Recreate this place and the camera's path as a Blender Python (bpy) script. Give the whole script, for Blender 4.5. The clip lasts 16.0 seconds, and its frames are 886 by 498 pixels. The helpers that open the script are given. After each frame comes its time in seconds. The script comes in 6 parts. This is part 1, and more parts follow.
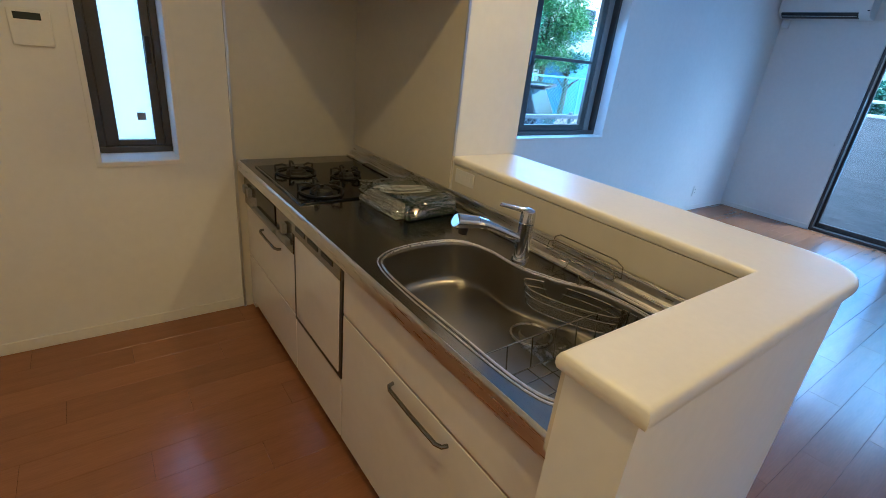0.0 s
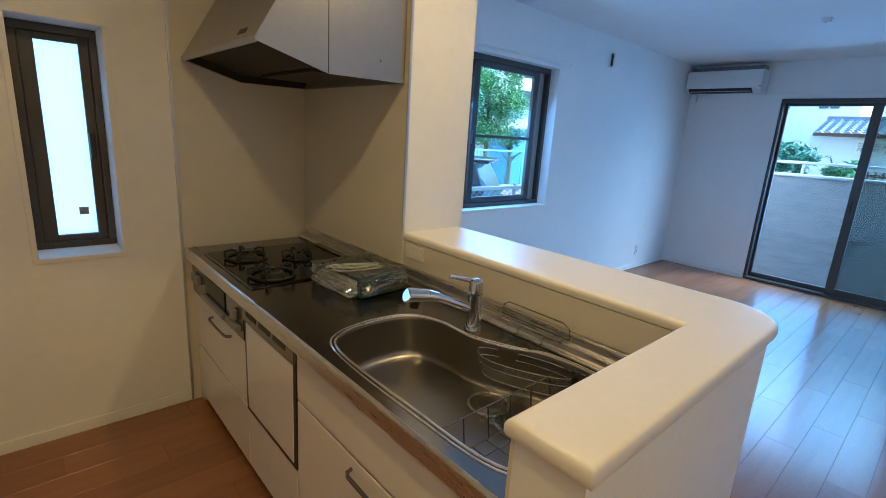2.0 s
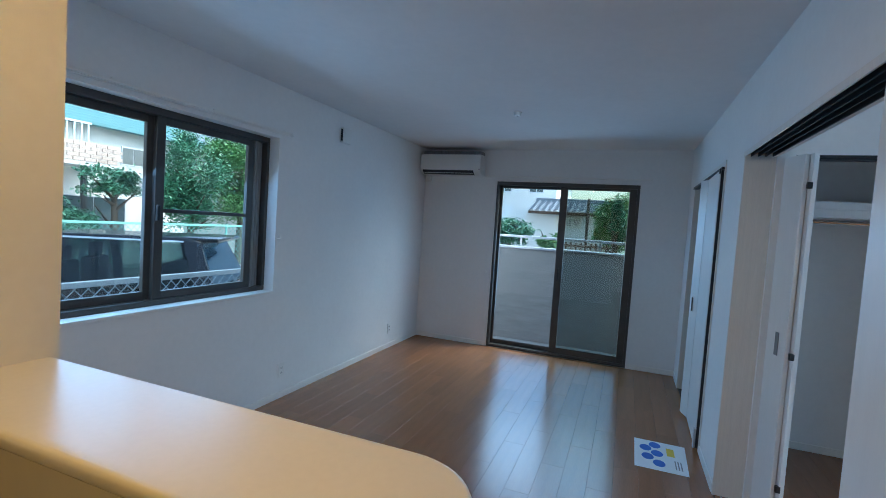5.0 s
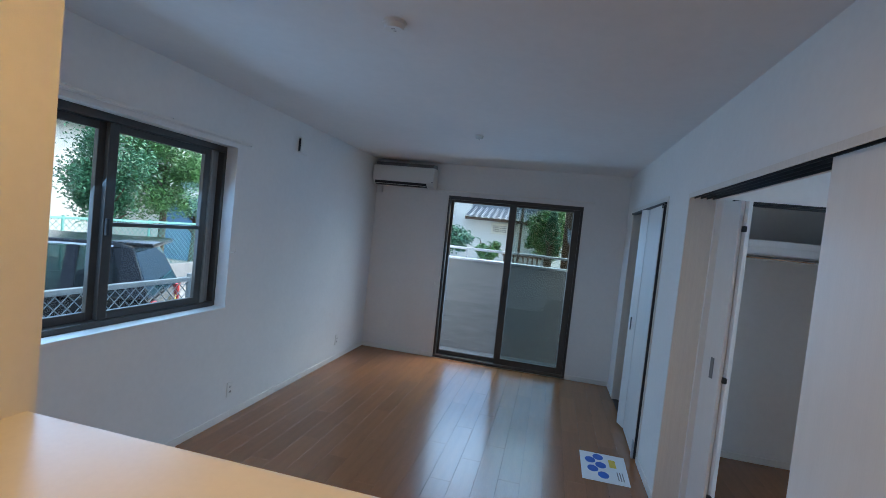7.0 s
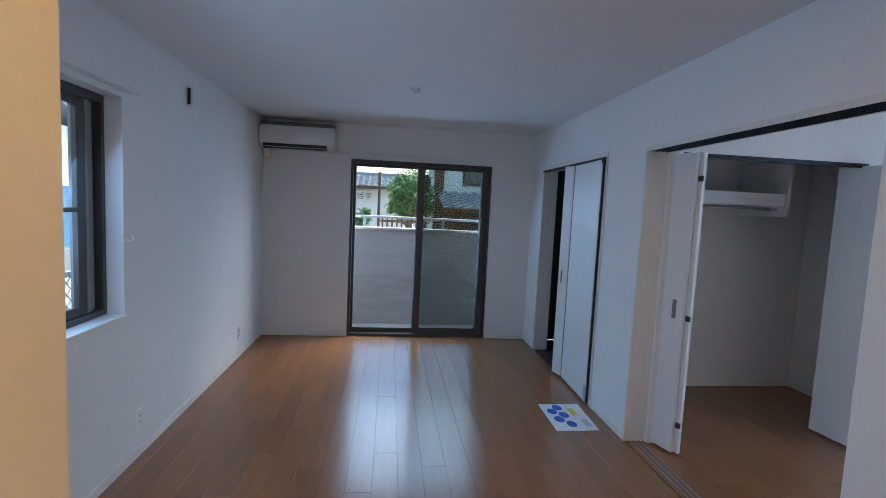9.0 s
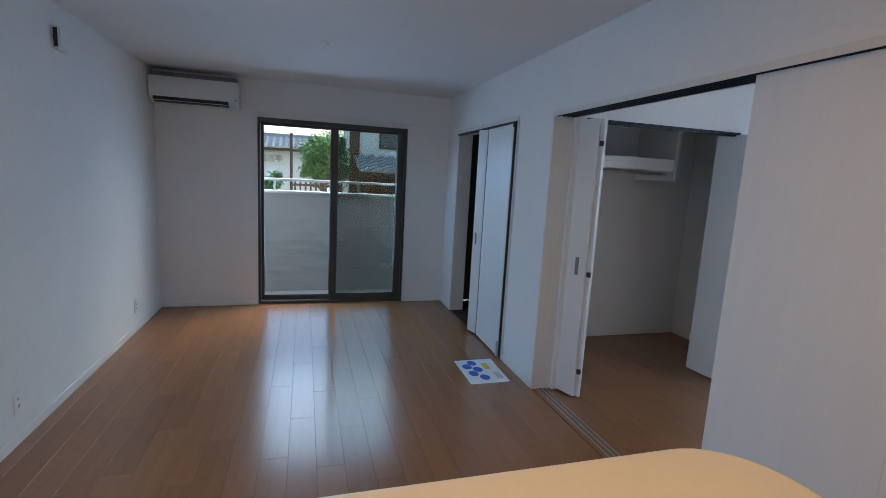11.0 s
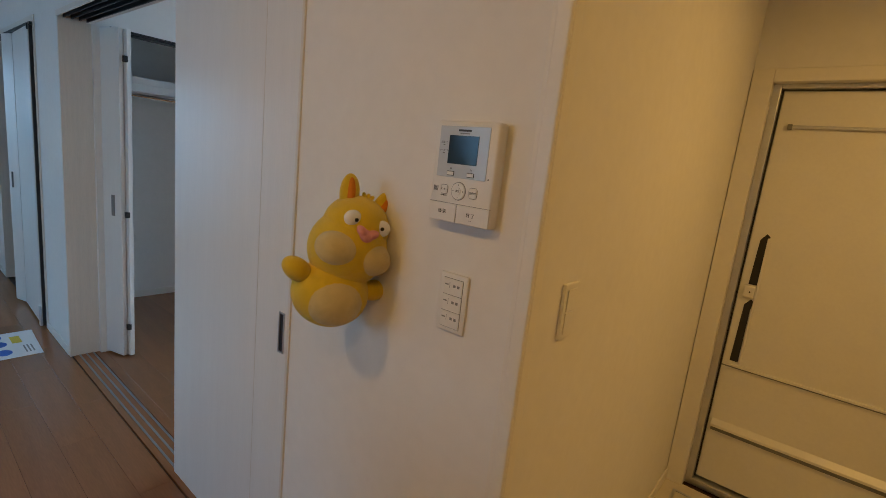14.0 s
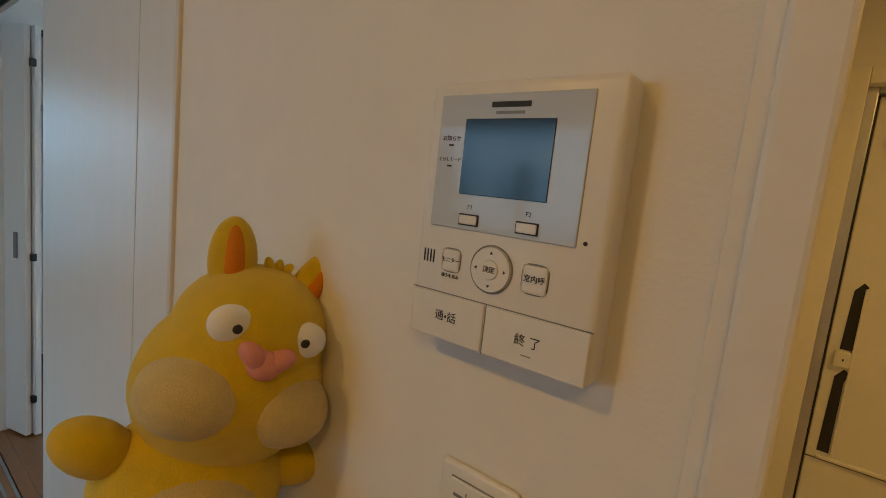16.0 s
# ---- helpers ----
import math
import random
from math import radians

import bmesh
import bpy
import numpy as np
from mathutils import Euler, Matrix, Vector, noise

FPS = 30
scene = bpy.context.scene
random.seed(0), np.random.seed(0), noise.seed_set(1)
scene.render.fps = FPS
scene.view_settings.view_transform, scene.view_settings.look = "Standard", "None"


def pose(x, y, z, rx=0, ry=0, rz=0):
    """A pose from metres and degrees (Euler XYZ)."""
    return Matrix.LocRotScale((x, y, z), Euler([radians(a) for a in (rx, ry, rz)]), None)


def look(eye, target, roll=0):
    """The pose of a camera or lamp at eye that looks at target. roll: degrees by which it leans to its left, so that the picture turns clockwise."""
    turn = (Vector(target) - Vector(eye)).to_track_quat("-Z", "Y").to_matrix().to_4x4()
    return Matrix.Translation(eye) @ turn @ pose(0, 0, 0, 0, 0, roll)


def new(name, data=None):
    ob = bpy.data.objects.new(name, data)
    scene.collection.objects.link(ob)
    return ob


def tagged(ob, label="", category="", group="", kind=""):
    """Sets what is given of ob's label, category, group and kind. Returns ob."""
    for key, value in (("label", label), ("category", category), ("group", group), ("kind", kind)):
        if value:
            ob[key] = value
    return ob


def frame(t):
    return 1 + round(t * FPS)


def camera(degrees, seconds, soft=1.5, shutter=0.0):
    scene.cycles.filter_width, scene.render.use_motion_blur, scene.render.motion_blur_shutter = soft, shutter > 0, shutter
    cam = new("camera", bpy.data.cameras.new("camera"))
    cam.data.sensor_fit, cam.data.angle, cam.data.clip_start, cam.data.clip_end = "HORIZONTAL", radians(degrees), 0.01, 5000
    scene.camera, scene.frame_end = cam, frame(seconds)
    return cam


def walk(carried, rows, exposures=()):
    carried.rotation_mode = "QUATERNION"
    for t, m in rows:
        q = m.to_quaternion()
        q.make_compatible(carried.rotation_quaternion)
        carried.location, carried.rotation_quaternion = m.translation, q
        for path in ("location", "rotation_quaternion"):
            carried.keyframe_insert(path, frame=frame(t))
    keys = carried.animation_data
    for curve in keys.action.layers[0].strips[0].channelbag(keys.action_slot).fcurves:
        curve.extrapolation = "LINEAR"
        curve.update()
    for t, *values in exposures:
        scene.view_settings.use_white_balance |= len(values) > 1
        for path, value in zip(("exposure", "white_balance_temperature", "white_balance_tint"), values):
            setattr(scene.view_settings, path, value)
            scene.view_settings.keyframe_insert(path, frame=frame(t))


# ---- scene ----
cam = camera(86.8, 16.0, soft=0.55)
PATH = [
    (0, (0.256, 0.155, 1.471), (1.39, 1.61, 0.697), 6.2),
    (0.5, (0.252, 0.129, 1.48), (1.46, 1.57, 0.799), 6.1),
    (1, (0.254, 0.12, 1.488), (1.514, 1.552, 0.888), 5.2),
    (1.5, (0.252, 0.117, 1.493), (1.549, 1.544, 0.963), 4.7),
    (2, (0.254, 0.109, 1.496), (1.563, 1.545, 1.022), 3.7),
    (2.5, (0.282, 0.115, 1.498), (1.614, 1.55, 1.088), 3.0),
    (3, (0.348, 0.173, 1.503), (1.754, 1.549, 1.141), 3.4),
    (3.5, (0.479, 0.294, 1.524), (2.048, 1.496, 1.219), 4.1),
    (4, (0.616, 0.258, 1.537), (2.36, 1.211, 1.313), 3.9),
    (4.5, (0.78, 0.156, 1.547), (2.602, 0.97, 1.422), 4.2),
    (5, (0.953, 0.160, 1.536), (2.814, 0.885, 1.431), 3.8),
    (5.2, (1.033, 0.196, 1.543), (2.915, 0.865, 1.43), 4.0),
    (7.3, (0.824, 0.490, 1.682), (2.793, 0.832, 1.616), 6.8),
    (7.5, (0.826, 0.620, 1.677), (2.812, 0.851, 1.62), 6.8),
    (8, (0.964, 0.84, 1.603), (2.961, 0.899, 1.517), 5.6),
    (8.5, (1.076, 1.034, 1.6), (3.072, 0.984, 1.476), 3.7),
    (9, (1.122, 1.268, 1.602), (3.101, 1.041, 1.428), 2.7),
    (9.5, (1.155, 1.308, 1.592), (3.097, 0.892, 1.356), 2.5),
    (9.7, (1.155, 1.279, 1.591), (3.075, 0.78, 1.338), 2.4),
    (11.8, (0.978, 1.205, 1.563), (2.842, 0.573, 1.211), 3.8),
    (12, (0.868, 1.15, 1.547), (2.692, 0.41, 1.196), 4.5),
    (12.3, (0.658, 1.089, 1.537), (2.386, 0.134, 1.22), 4.2),
    (12.5, (0.554, 1.009, 1.524), (2.222, -0.038, 1.174), 5.3),
    (13, (0.479, 0.813, 1.48), (1.94, -0.5, 1.107), 5.0),
    (13.5, (0.554, 0.562, 1.492), (1.843, -0.921, 1.115), 6.3),
    (14, (0.644, 0.283, 1.483), (1.875, -1.251, 1.118), 6.3),
    (14.5, (0.763, 0.103, 1.495), (2.061, -1.378, 1.146), 5.8),
    (15, (0.916, -0.053, 1.493), (2.235, -1.523, 1.179), 6.1),
    (15.5, (1.016, -0.143, 1.488), (2.278, -1.67, 1.212), 6.3),
    (16, (1.021, -0.148, 1.482), (2.231, -1.721, 1.235), 6.1),
]
EXPOSURES = [(0.0, 2.55, 4550, -4), (2.5, 2.58, 4850, -3), (3.5, 2.45, 5300, -1), (5.0, 1.95, 5900, -3), (7.5, 1.88, 6450, 4), (9.0, 1.98, 6600, 6), (9.7, 2.0, 6750, 6), (12.0, 1.88, 6850, 4), (13.5, 1.9, 6850, 1), (16.0, 1.78, 7750, -4)]
walk(cam, [(t, look(eye, target, roll)) for t, eye, target, roll in PATH], EXPOSURES)

# ---- light ----
world = bpy.data.worlds.new("sky")
scene.world = world
world.use_nodes = True
wn = world.node_tree
sky = wn.nodes.new("ShaderNodeTexSky")
sky.sky_type, sky.sun_disc = "NISHITA", False
SUN_EL, SUN_AZ = 50.0, -44.0  # azimuth measured from +x towards +y
sky.sun_elevation, sky.sun_rotation = radians(SUN_EL), radians(90 - SUN_AZ)
sky.dust_density, sky.air_density = 4.0, 1.0
wn.links.new(sky.outputs[0], wn.nodes["Background"].inputs[0])
wn.nodes["Background"].inputs[1].default_value = 0.15


def lamp(name, kind, power, colour, m, size=None, size_y=None, angle=None):
    data = bpy.data.lights.new(name, kind)
    data.energy, data.color = power, colour
    if kind == "AREA":
        data.shape = "DISK" if size_y is None else "RECTANGLE"
        data.size = size
        if size_y:
            data.size_y = size_y
    if angle is not None:
        data.angle = radians(angle)
    ob = new(name, data)
    ob.matrix_world = m
    return ob


az, el = radians(SUN_AZ), radians(SUN_EL)
sun_dir = Vector((math.cos(el) * math.cos(az), math.cos(el) * math.sin(az), math.sin(el)))
lamp("sun", "SUN", 1.5, (0.48, 0.71, 1.0), look(sun_dir * 50, (0, 0, 0)), angle=140)
DAY = (0.27, 0.54, 1.0)
WARM = (1.0, 0.56, 0.17)
lamp("window_light_north", "AREA", 6.0, DAY, look((2.93, 2.99, 1.60), (2.93, 0, -0.6)), 1.7, 1.1)
lamp("window_light_east", "AREA", 7.0, DAY, look((7.03, 0.91, 1.15), (0, 0.91, -3.0)), 1.6, 1.9)
# Side room lamp sits at an assumed window out of view, added for brightness.
lamp("window_light_side_room", "AREA", 4.2, DAY, look((2.6, -3.12, 1.5), (2.6, 0, 0.6)), 1.5, 1.1)
lamp("kitchen_lamp_light", "AREA", 2.0, WARM, look((0.36, 0.95, 2.495), (0.36, 0.95, 0)), 0.06)
lamp("counter_lamp_light", "AREA", 2.1, WARM, look((1.62, 0.95, 2.495), (1.62, 0.95, 0)), 0.10)
lamp("washroom_lamp_light", "AREA", 2.6, WARM, look((0.0, -1.3, 2.36), (0.0, -1.3, 0)), 0.2)

# ---- materials ----
def material(name, colour, rough=0.5, metal=0.0, noise_scale=0.0, noise_amt=0.0, bump=0.0, bump_scale=200.0, stretch=(1, 1, 1), coat=0.0, random_amt=0.0, rough_var=0.0, spec=0.5, sheen=0.0):
    """A principled surface: colour varied at two scales, fine relief, uneven gloss."""
    m = bpy.data.materials.new(name)
    m.use_nodes = True
    nt = m.node_tree
    b = nt.nodes["Principled BSDF"]
    b.inputs["Base Color"].default_value = (*colour, 1)
    b.inputs["Roughness"].default_value = rough
    b.inputs["Metallic"].default_value = metal
    b.inputs["Coat Weight"].default_value = coat
    b.inputs["Specular IOR Level"].default_value = spec
    b.inputs["Sheen Weight"].default_value = sheen
    co = nt.nodes.new("ShaderNodeTexCoord")
    mp = nt.nodes.new("ShaderNodeMapping")
    mp.inputs["Scale"].default_value = stretch
    nt.links.new(co.outputs["Object"], mp.inputs["Vector"])
    last = None
    if noise_amt or random_amt:
        big = nt.nodes.new("ShaderNodeTexNoise")
        big.inputs["Scale"].default_value = noise_scale
        big.inputs["Detail"].default_value = 6
        nt.links.new(mp.outputs[0], big.inputs["Vector"])
        small = nt.nodes.new("ShaderNodeTexNoise")
        small.inputs["Scale"].default_value = noise_scale * 9
        small.inputs["Detail"].default_value = 3
        nt.links.new(mp.outputs[0], small.inputs["Vector"])
        add = nt.nodes.new("ShaderNodeMath")
        add.operation = "ADD"
        nt.links.new(big.outputs[0], add.inputs[0])
        nt.links.new(small.outputs[0], add.inputs[1])
        rng = nt.nodes.new("ShaderNodeMapRange")
        rng.inputs["From Min"].default_value, rng.inputs["From Max"].default_value = 0.6, 1.4
        rng.inputs["To Min"].default_value, rng.inputs["To Max"].default_value = 1 - noise_amt, 1 + noise_amt
        nt.links.new(add.outputs[0], rng.inputs[0])
        last = rng.outputs[0]
        if random_amt:
            info = nt.nodes.new("ShaderNodeObjectInfo")
            r2 = nt.nodes.new("ShaderNodeMapRange")
            r2.inputs["To Min"].default_value, r2.inputs["To Max"].default_value = 1 - random_amt, 1 + random_amt
            nt.links.new(info.outputs["Random"], r2.inputs[0])
            mul = nt.nodes.new("ShaderNodeMath")
            mul.operation = "MULTIPLY"
            nt.links.new(last, mul.inputs[0])
            nt.links.new(r2.outputs[0], mul.inputs[1])
            last = mul.outputs[0]
        mix = nt.nodes.new("ShaderNodeVectorMath")
        mix.operation = "SCALE"
        mix.inputs[0].default_value = colour
        nt.links.new(last, mix.inputs["Scale"])
        nt.links.new(mix.outputs[0], b.inputs["Base Color"])
        if rough_var:
            r3 = nt.nodes.new("ShaderNodeMapRange")
            r3.inputs["From Min"].default_value, r3.inputs["From Max"].default_value = 0.35, 0.65
            r3.inputs["To Min"].default_value, r3.inputs["To Max"].default_value = max(rough - rough_var, 0.02), rough + rough_var
            nt.links.new(big.outputs[0], r3.inputs[0])
            nt.links.new(r3.outputs[0], b.inputs["Roughness"])
    if bump:
        bn = nt.nodes.new("ShaderNodeTexNoise")
        bn.inputs["Scale"].default_value = bump_scale
        bn.inputs["Detail"].default_value = 4
        nt.links.new(mp.outputs[0], bn.inputs["Vector"])
        bp = nt.nodes.new("ShaderNodeBump")
        bp.inputs["Strength"].default_value = bump
        bp.inputs["Distance"].default_value = 0.002
        nt.links.new(bn.outputs[0], bp.inputs["Height"])
        nt.links.new(bp.outputs[0], b.inputs["Normal"])
    return m


def pane_material(name, tint, gloss_rough=0.0, ior=1.45):
    """Thin window glass: clear, with a Fresnel gloss."""
    m = bpy.data.materials.new(name)
    m.use_nodes = True
    nt = m.node_tree
    out = nt.nodes["Material Output"]
    nt.nodes.remove(nt.nodes["Principled BSDF"])
    tr, gl = nt.nodes.new("ShaderNodeBsdfTransparent"), nt.nodes.new("ShaderNodeBsdfGlossy")
    tr.inputs[0].default_value = (*tint, 1)
    gl.inputs["Roughness"].default_value = gloss_rough
    lw, mx = nt.nodes.new("ShaderNodeLayerWeight"), nt.nodes.new("ShaderNodeMixShader")
    lw.inputs[0].default_value = 0.5
    pw, ma = nt.nodes.new("ShaderNodeMath"), nt.nodes.new("ShaderNodeMath")
    pw.operation, ma.operation = "POWER", "MULTIPLY_ADD"
    pw.inputs[1].default_value = 5.0
    f0 = ((ior - 1) / (ior + 1)) ** 2
    ma.inputs[1].default_value, ma.inputs[2].default_value = 1 - f0, f0
    nt.links.new(lw.outputs["Facing"], pw.inputs[0])
    nt.links.new(pw.outputs[0], ma.inputs[0])
    nt.links.new(ma.outputs[0], mx.inputs[0])
    nt.links.new(tr.outputs[0], mx.inputs[1])
    nt.links.new(gl.outputs[0], mx.inputs[2])
    nt.links.new(mx.outputs[0], out.inputs[0])
    return m


def see_through(name, colour, share):
    """A fine mesh or film: partly clear, partly a matt colour."""
    m = bpy.data.materials.new(name)
    m.use_nodes = True
    nt = m.node_tree
    b = nt.nodes["Principled BSDF"]
    b.inputs["Base Color"].default_value = (*colour, 1)
    b.inputs["Roughness"].default_value = 0.9
    b.inputs["Alpha"].default_value = share
    return m


M_WALL = material("wallpaper_white", (0.80, 0.79, 0.77), 0.75, noise_scale=3, noise_amt=0.03, bump=0.16, bump_scale=260)
M_CEIL = material("ceiling_paper", (0.80, 0.79, 0.78), 0.8, noise_scale=2, noise_amt=0.03, bump=0.3, bump_scale=220)
M_TRIM = material("trim_white", (0.80, 0.78, 0.74), 0.4, noise_scale=6, noise_amt=0.03, bump=0.1, bump_scale=80)
M_JAMB = material("jamb_woodgrain_white", (0.74, 0.70, 0.64), 0.45, noise_scale=7, noise_amt=0.07, bump=0.3, bump_scale=40, stretch=(8, 8, 0.4))
M_DOOR = material("door_sheet_white", (0.80, 0.79, 0.77), 0.35, noise_scale=5, noise_amt=0.03, bump=0.15, bump_scale=60, stretch=(6, 6, 0.4))
M_PLANK = material("floor_wood", (0.285, 0.124, 0.053), 0.24, noise_scale=3, noise_amt=0.13, bump=0.0, bump_scale=40, stretch=(0.6, 7, 7), random_amt=0.09, rough_var=0.03, coat=0.1)
M_JOINT = material("floor_joint", (0.05, 0.025, 0.015), 0.8, noise_scale=20, noise_amt=0.2)
M_VINYL = material("vinyl_cream", (0.66, 0.60, 0.50), 0.4, noise_scale=14, noise_amt=0.07, bump=0.15, bump_scale=90)
M_STEEL = material("brushed_steel", (0.24, 0.23, 0.215), 0.19, metal=1.0, noise_scale=9, noise_amt=0.05, bump=0.02, bump_scale=120, stretch=(14, 0.6, 14), rough_var=0.05)
M_SINK = material("sink_steel", (0.30, 0.285, 0.26), 0.31, metal=1.0, noise_scale=12, noise_amt=0.03, rough_var=0.02)
# Paler copy of the worktop steel: bright reflections put into the colour.
M_STEEL_LIT = material("steel_lit", (0.66, 0.64, 0.60), 0.30, metal=1.0, noise_scale=12, noise_amt=0.06, stretch=(14, 0.6, 14), rough_var=0.04)
M_CHROME = material("chrome", (0.66, 0.67, 0.68), 0.07, metal=1.0, noise_scale=20, noise_amt=0.03)
M_WIRE = material("wire_steel", (0.34, 0.325, 0.29), 0.22, metal=1.0, noise_scale=30, noise_amt=0.06)
M_GREYMETAL = material("hood_grey_paint", (0.36, 0.35, 0.33), 0.32, metal=0.75, noise_scale=4, noise_amt=0.05, bump=0.05, bump_scale=300)
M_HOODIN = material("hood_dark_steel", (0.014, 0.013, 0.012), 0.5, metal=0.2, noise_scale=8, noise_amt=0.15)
M_CAB = material("cabinet_white", (0.76, 0.74, 0.70), 0.22, noise_scale=3, noise_amt=0.03, coat=0.3)
M_LEDGE = material("ledge_laminate", (0.80, 0.77, 0.70), 0.30, noise_scale=6, noise_amt=0.03, bump=0.06, bump_scale=200)
M_PANEL = material("kitchen_panel", (0.66, 0.62, 0.52), 0.33, noise_scale=3, noise_amt=0.03, bump=0.03, bump_scale=60)
M_HOB = material("hob_black_glass", (0.004, 0.004, 0.005), 0.09, noise_scale=10, noise_amt=0.2, spec=0.22)
M_IRON = material("cast_iron", (0.012, 0.012, 0.012), 0.55, noise_scale=40, noise_amt=0.3, bump=0.3, bump_scale=300)
M_DARK = material("dark_plastic", (0.02, 0.02, 0.022), 0.4, noise_scale=20, noise_amt=0.2)
M_GREYPL = material("grey_plastic", (0.22, 0.22, 0.22), 0.4, noise_scale=20, noise_amt=0.1)
M_BRONZE = material("bronze_aluminium", (0.075, 0.068, 0.062), 0.42, metal=0.35, noise_scale=12, noise_amt=0.15, bump=0.05, bump_scale=200)
M_ALU = material("aluminium", (0.60, 0.61, 0.63), 0.35, metal=0.9, noise_scale=15, noise_amt=0.08)
M_WHITEPL = material("white_plastic", (0.78, 0.77, 0.74), 0.32, noise_scale=8, noise_amt=0.03)
M_GREYFACE = material("silver_face", (0.52, 0.56, 0.60), 0.30, noise_scale=8, noise_amt=0.03, coat=0.4)
M_SCREEN = material("lcd_screen", (0.02, 0.03, 0.035), 0.12, noise_scale=4, noise_amt=0.1)
M_INK = material("ink", (0.02, 0.02, 0.02), 0.6, noise_scale=40, noise_amt=0.2)
M_BLUE = material("blue_print", (0.02, 0.12, 0.52), 0.5, noise_scale=30, noise_amt=0.1)
M_YEL = material("yellow_print", (0.75, 0.55, 0.05), 0.5, noise_scale=30, noise_amt=0.1)
M_PAPER = material("paper_white", (0.82, 0.83, 0.84), 0.45, noise_scale=10, noise_amt=0.03)
M_GLASS = pane_material("window_glass", (0.93, 0.96, 0.97))
M_MESH = bpy.data.materials.new("insect_mesh")
M_MESH.use_nodes = True
_t = M_MESH.node_tree.nodes.new("ShaderNodeBsdfTransparent")
_t.inputs[0].default_value = (0.60, 0.66, 0.65, 1)
M_MESH.node_tree.links.new(_t.outputs[0], M_MESH.node_tree.nodes["Material Output"].inputs[0])
M_FILM = pane_material("clear_film", (0.84, 0.86, 0.84), 0.09, 3.0)
M_FROST = bpy.data.materials.new("frosted_glass")
M_FROST.use_nodes = True
_b = M_FROST.node_tree.nodes["Principled BSDF"]
_b.inputs["Transmission Weight"].default_value, _b.inputs["Roughness"].default_value = 1.0, 0.55
_b.inputs["Base Color"].default_value = (0.85, 0.93, 0.97, 1)
_n, _bp = M_FROST.node_tree.nodes.new("ShaderNodeTexNoise"), M_FROST.node_tree.nodes.new("ShaderNodeBump")
_n.inputs["Scale"].default_value, _bp.inputs["Strength"].default_value = 90, 0.5
M_FROST.node_tree.links.new(_n.outputs[0], _bp.inputs["Height"])
M_FROST.node_tree.links.new(_bp.outputs[0], _b.inputs["Normal"])
# outdoors
M_STUCCO = material("stucco_pale", (0.26, 0.255, 0.26), 0.85, noise_scale=4, noise_amt=0.22, bump=1.0, bump_scale=6, stretch=(1, 1, 5))
M_GROUND = material("gravel_ground", (0.34, 0.32, 0.29), 0.9, noise_scale=1.2, noise_amt=0.3, bump=0.8, bump_scale=40)
M_GREENF = material("fence_green", (0.20, 0.46, 0.40), 0.5, noise_scale=6, noise_amt=0.1)
M_FENCE = material("fence_grey", (0.30, 0.34, 0.36), 0.4, metal=0.5, noise_scale=6, noise_amt=0.1)
M_LEAF = material("leaf_green", (0.12, 0.26, 0.085), 0.5, noise_scale=1.6, noise_amt=0.6)
M_LEAF2 = material("leaf_dark_green", (0.065, 0.19, 0.10), 0.5, noise_scale=1.6, noise_amt=0.6)
M_BARK = material("bark", (0.09, 0.065, 0.045), 0.9, noise_scale=10, noise_amt=0.3, bump=0.8, bump_scale=30)
M_CARPAINT = material("car_paint_dark", (0.008, 0.010, 0.014), 0.22, noise_scale=5, noise_amt=0.1, coat=0.15, spec=0.35)
M_CARGLASS = material("car_glass", (0.05, 0.07, 0.08), 0.05, noise_scale=5, noise_amt=0.1, coat=0.6)
M_CARPANE = pane_material("car_side_pane", (0.52, 0.60, 0.60), 0.0, 1.45)
M_REARPANE = pane_material("car_rear_pane", (0.30, 0.36, 0.38), 0.02, 2.4)
# Blue gloss tint stands in for the sky colour reflected in the rear window.
M_REARPANE.node_tree.nodes["Glossy BSDF"].inputs[0].default_value = (0.42, 0.60, 0.80, 1)
M_SEAT = material("car_seat_cloth", (0.06, 0.06, 0.065), 0.9, noise_scale=30, noise_amt=0.15, bump=0.3, bump_scale=200)
M_TYRE = material("rubber", (0.02, 0.02, 0.02), 0.8, noise_scale=20, noise_amt=0.2)
M_RED = material("tail_lamp_red", (0.45, 0.02, 0.02), 0.15, noise_scale=10, noise_amt=0.1, coat=0.6)
M_HOUSE = material("house_plaster", (0.70, 0.68, 0.64), 0.85, noise_scale=1.2, noise_amt=0.08, bump=0.3, bump_scale=30)
M_BRICKF = material("brick_beige", (0.60, 0.46, 0.38), 0.8, noise_scale=8, noise_amt=0.15, random_amt=0.1)
M_TILE = material("roof_tile", (0.20, 0.22, 0.245), 0.34, noise_scale=3, noise_amt=0.25, bump=0.2, bump_scale=30)
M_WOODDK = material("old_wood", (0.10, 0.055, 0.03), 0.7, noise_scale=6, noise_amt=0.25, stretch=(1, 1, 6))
M_BLUEROOF = material("blue_sheet", (0.10, 0.24, 0.48), 0.45, noise_scale=5, noise_amt=0.1)
M_SIGN = material("sign_board", (0.72, 0.66, 0.55), 0.6, noise_scale=5, noise_amt=0.1)
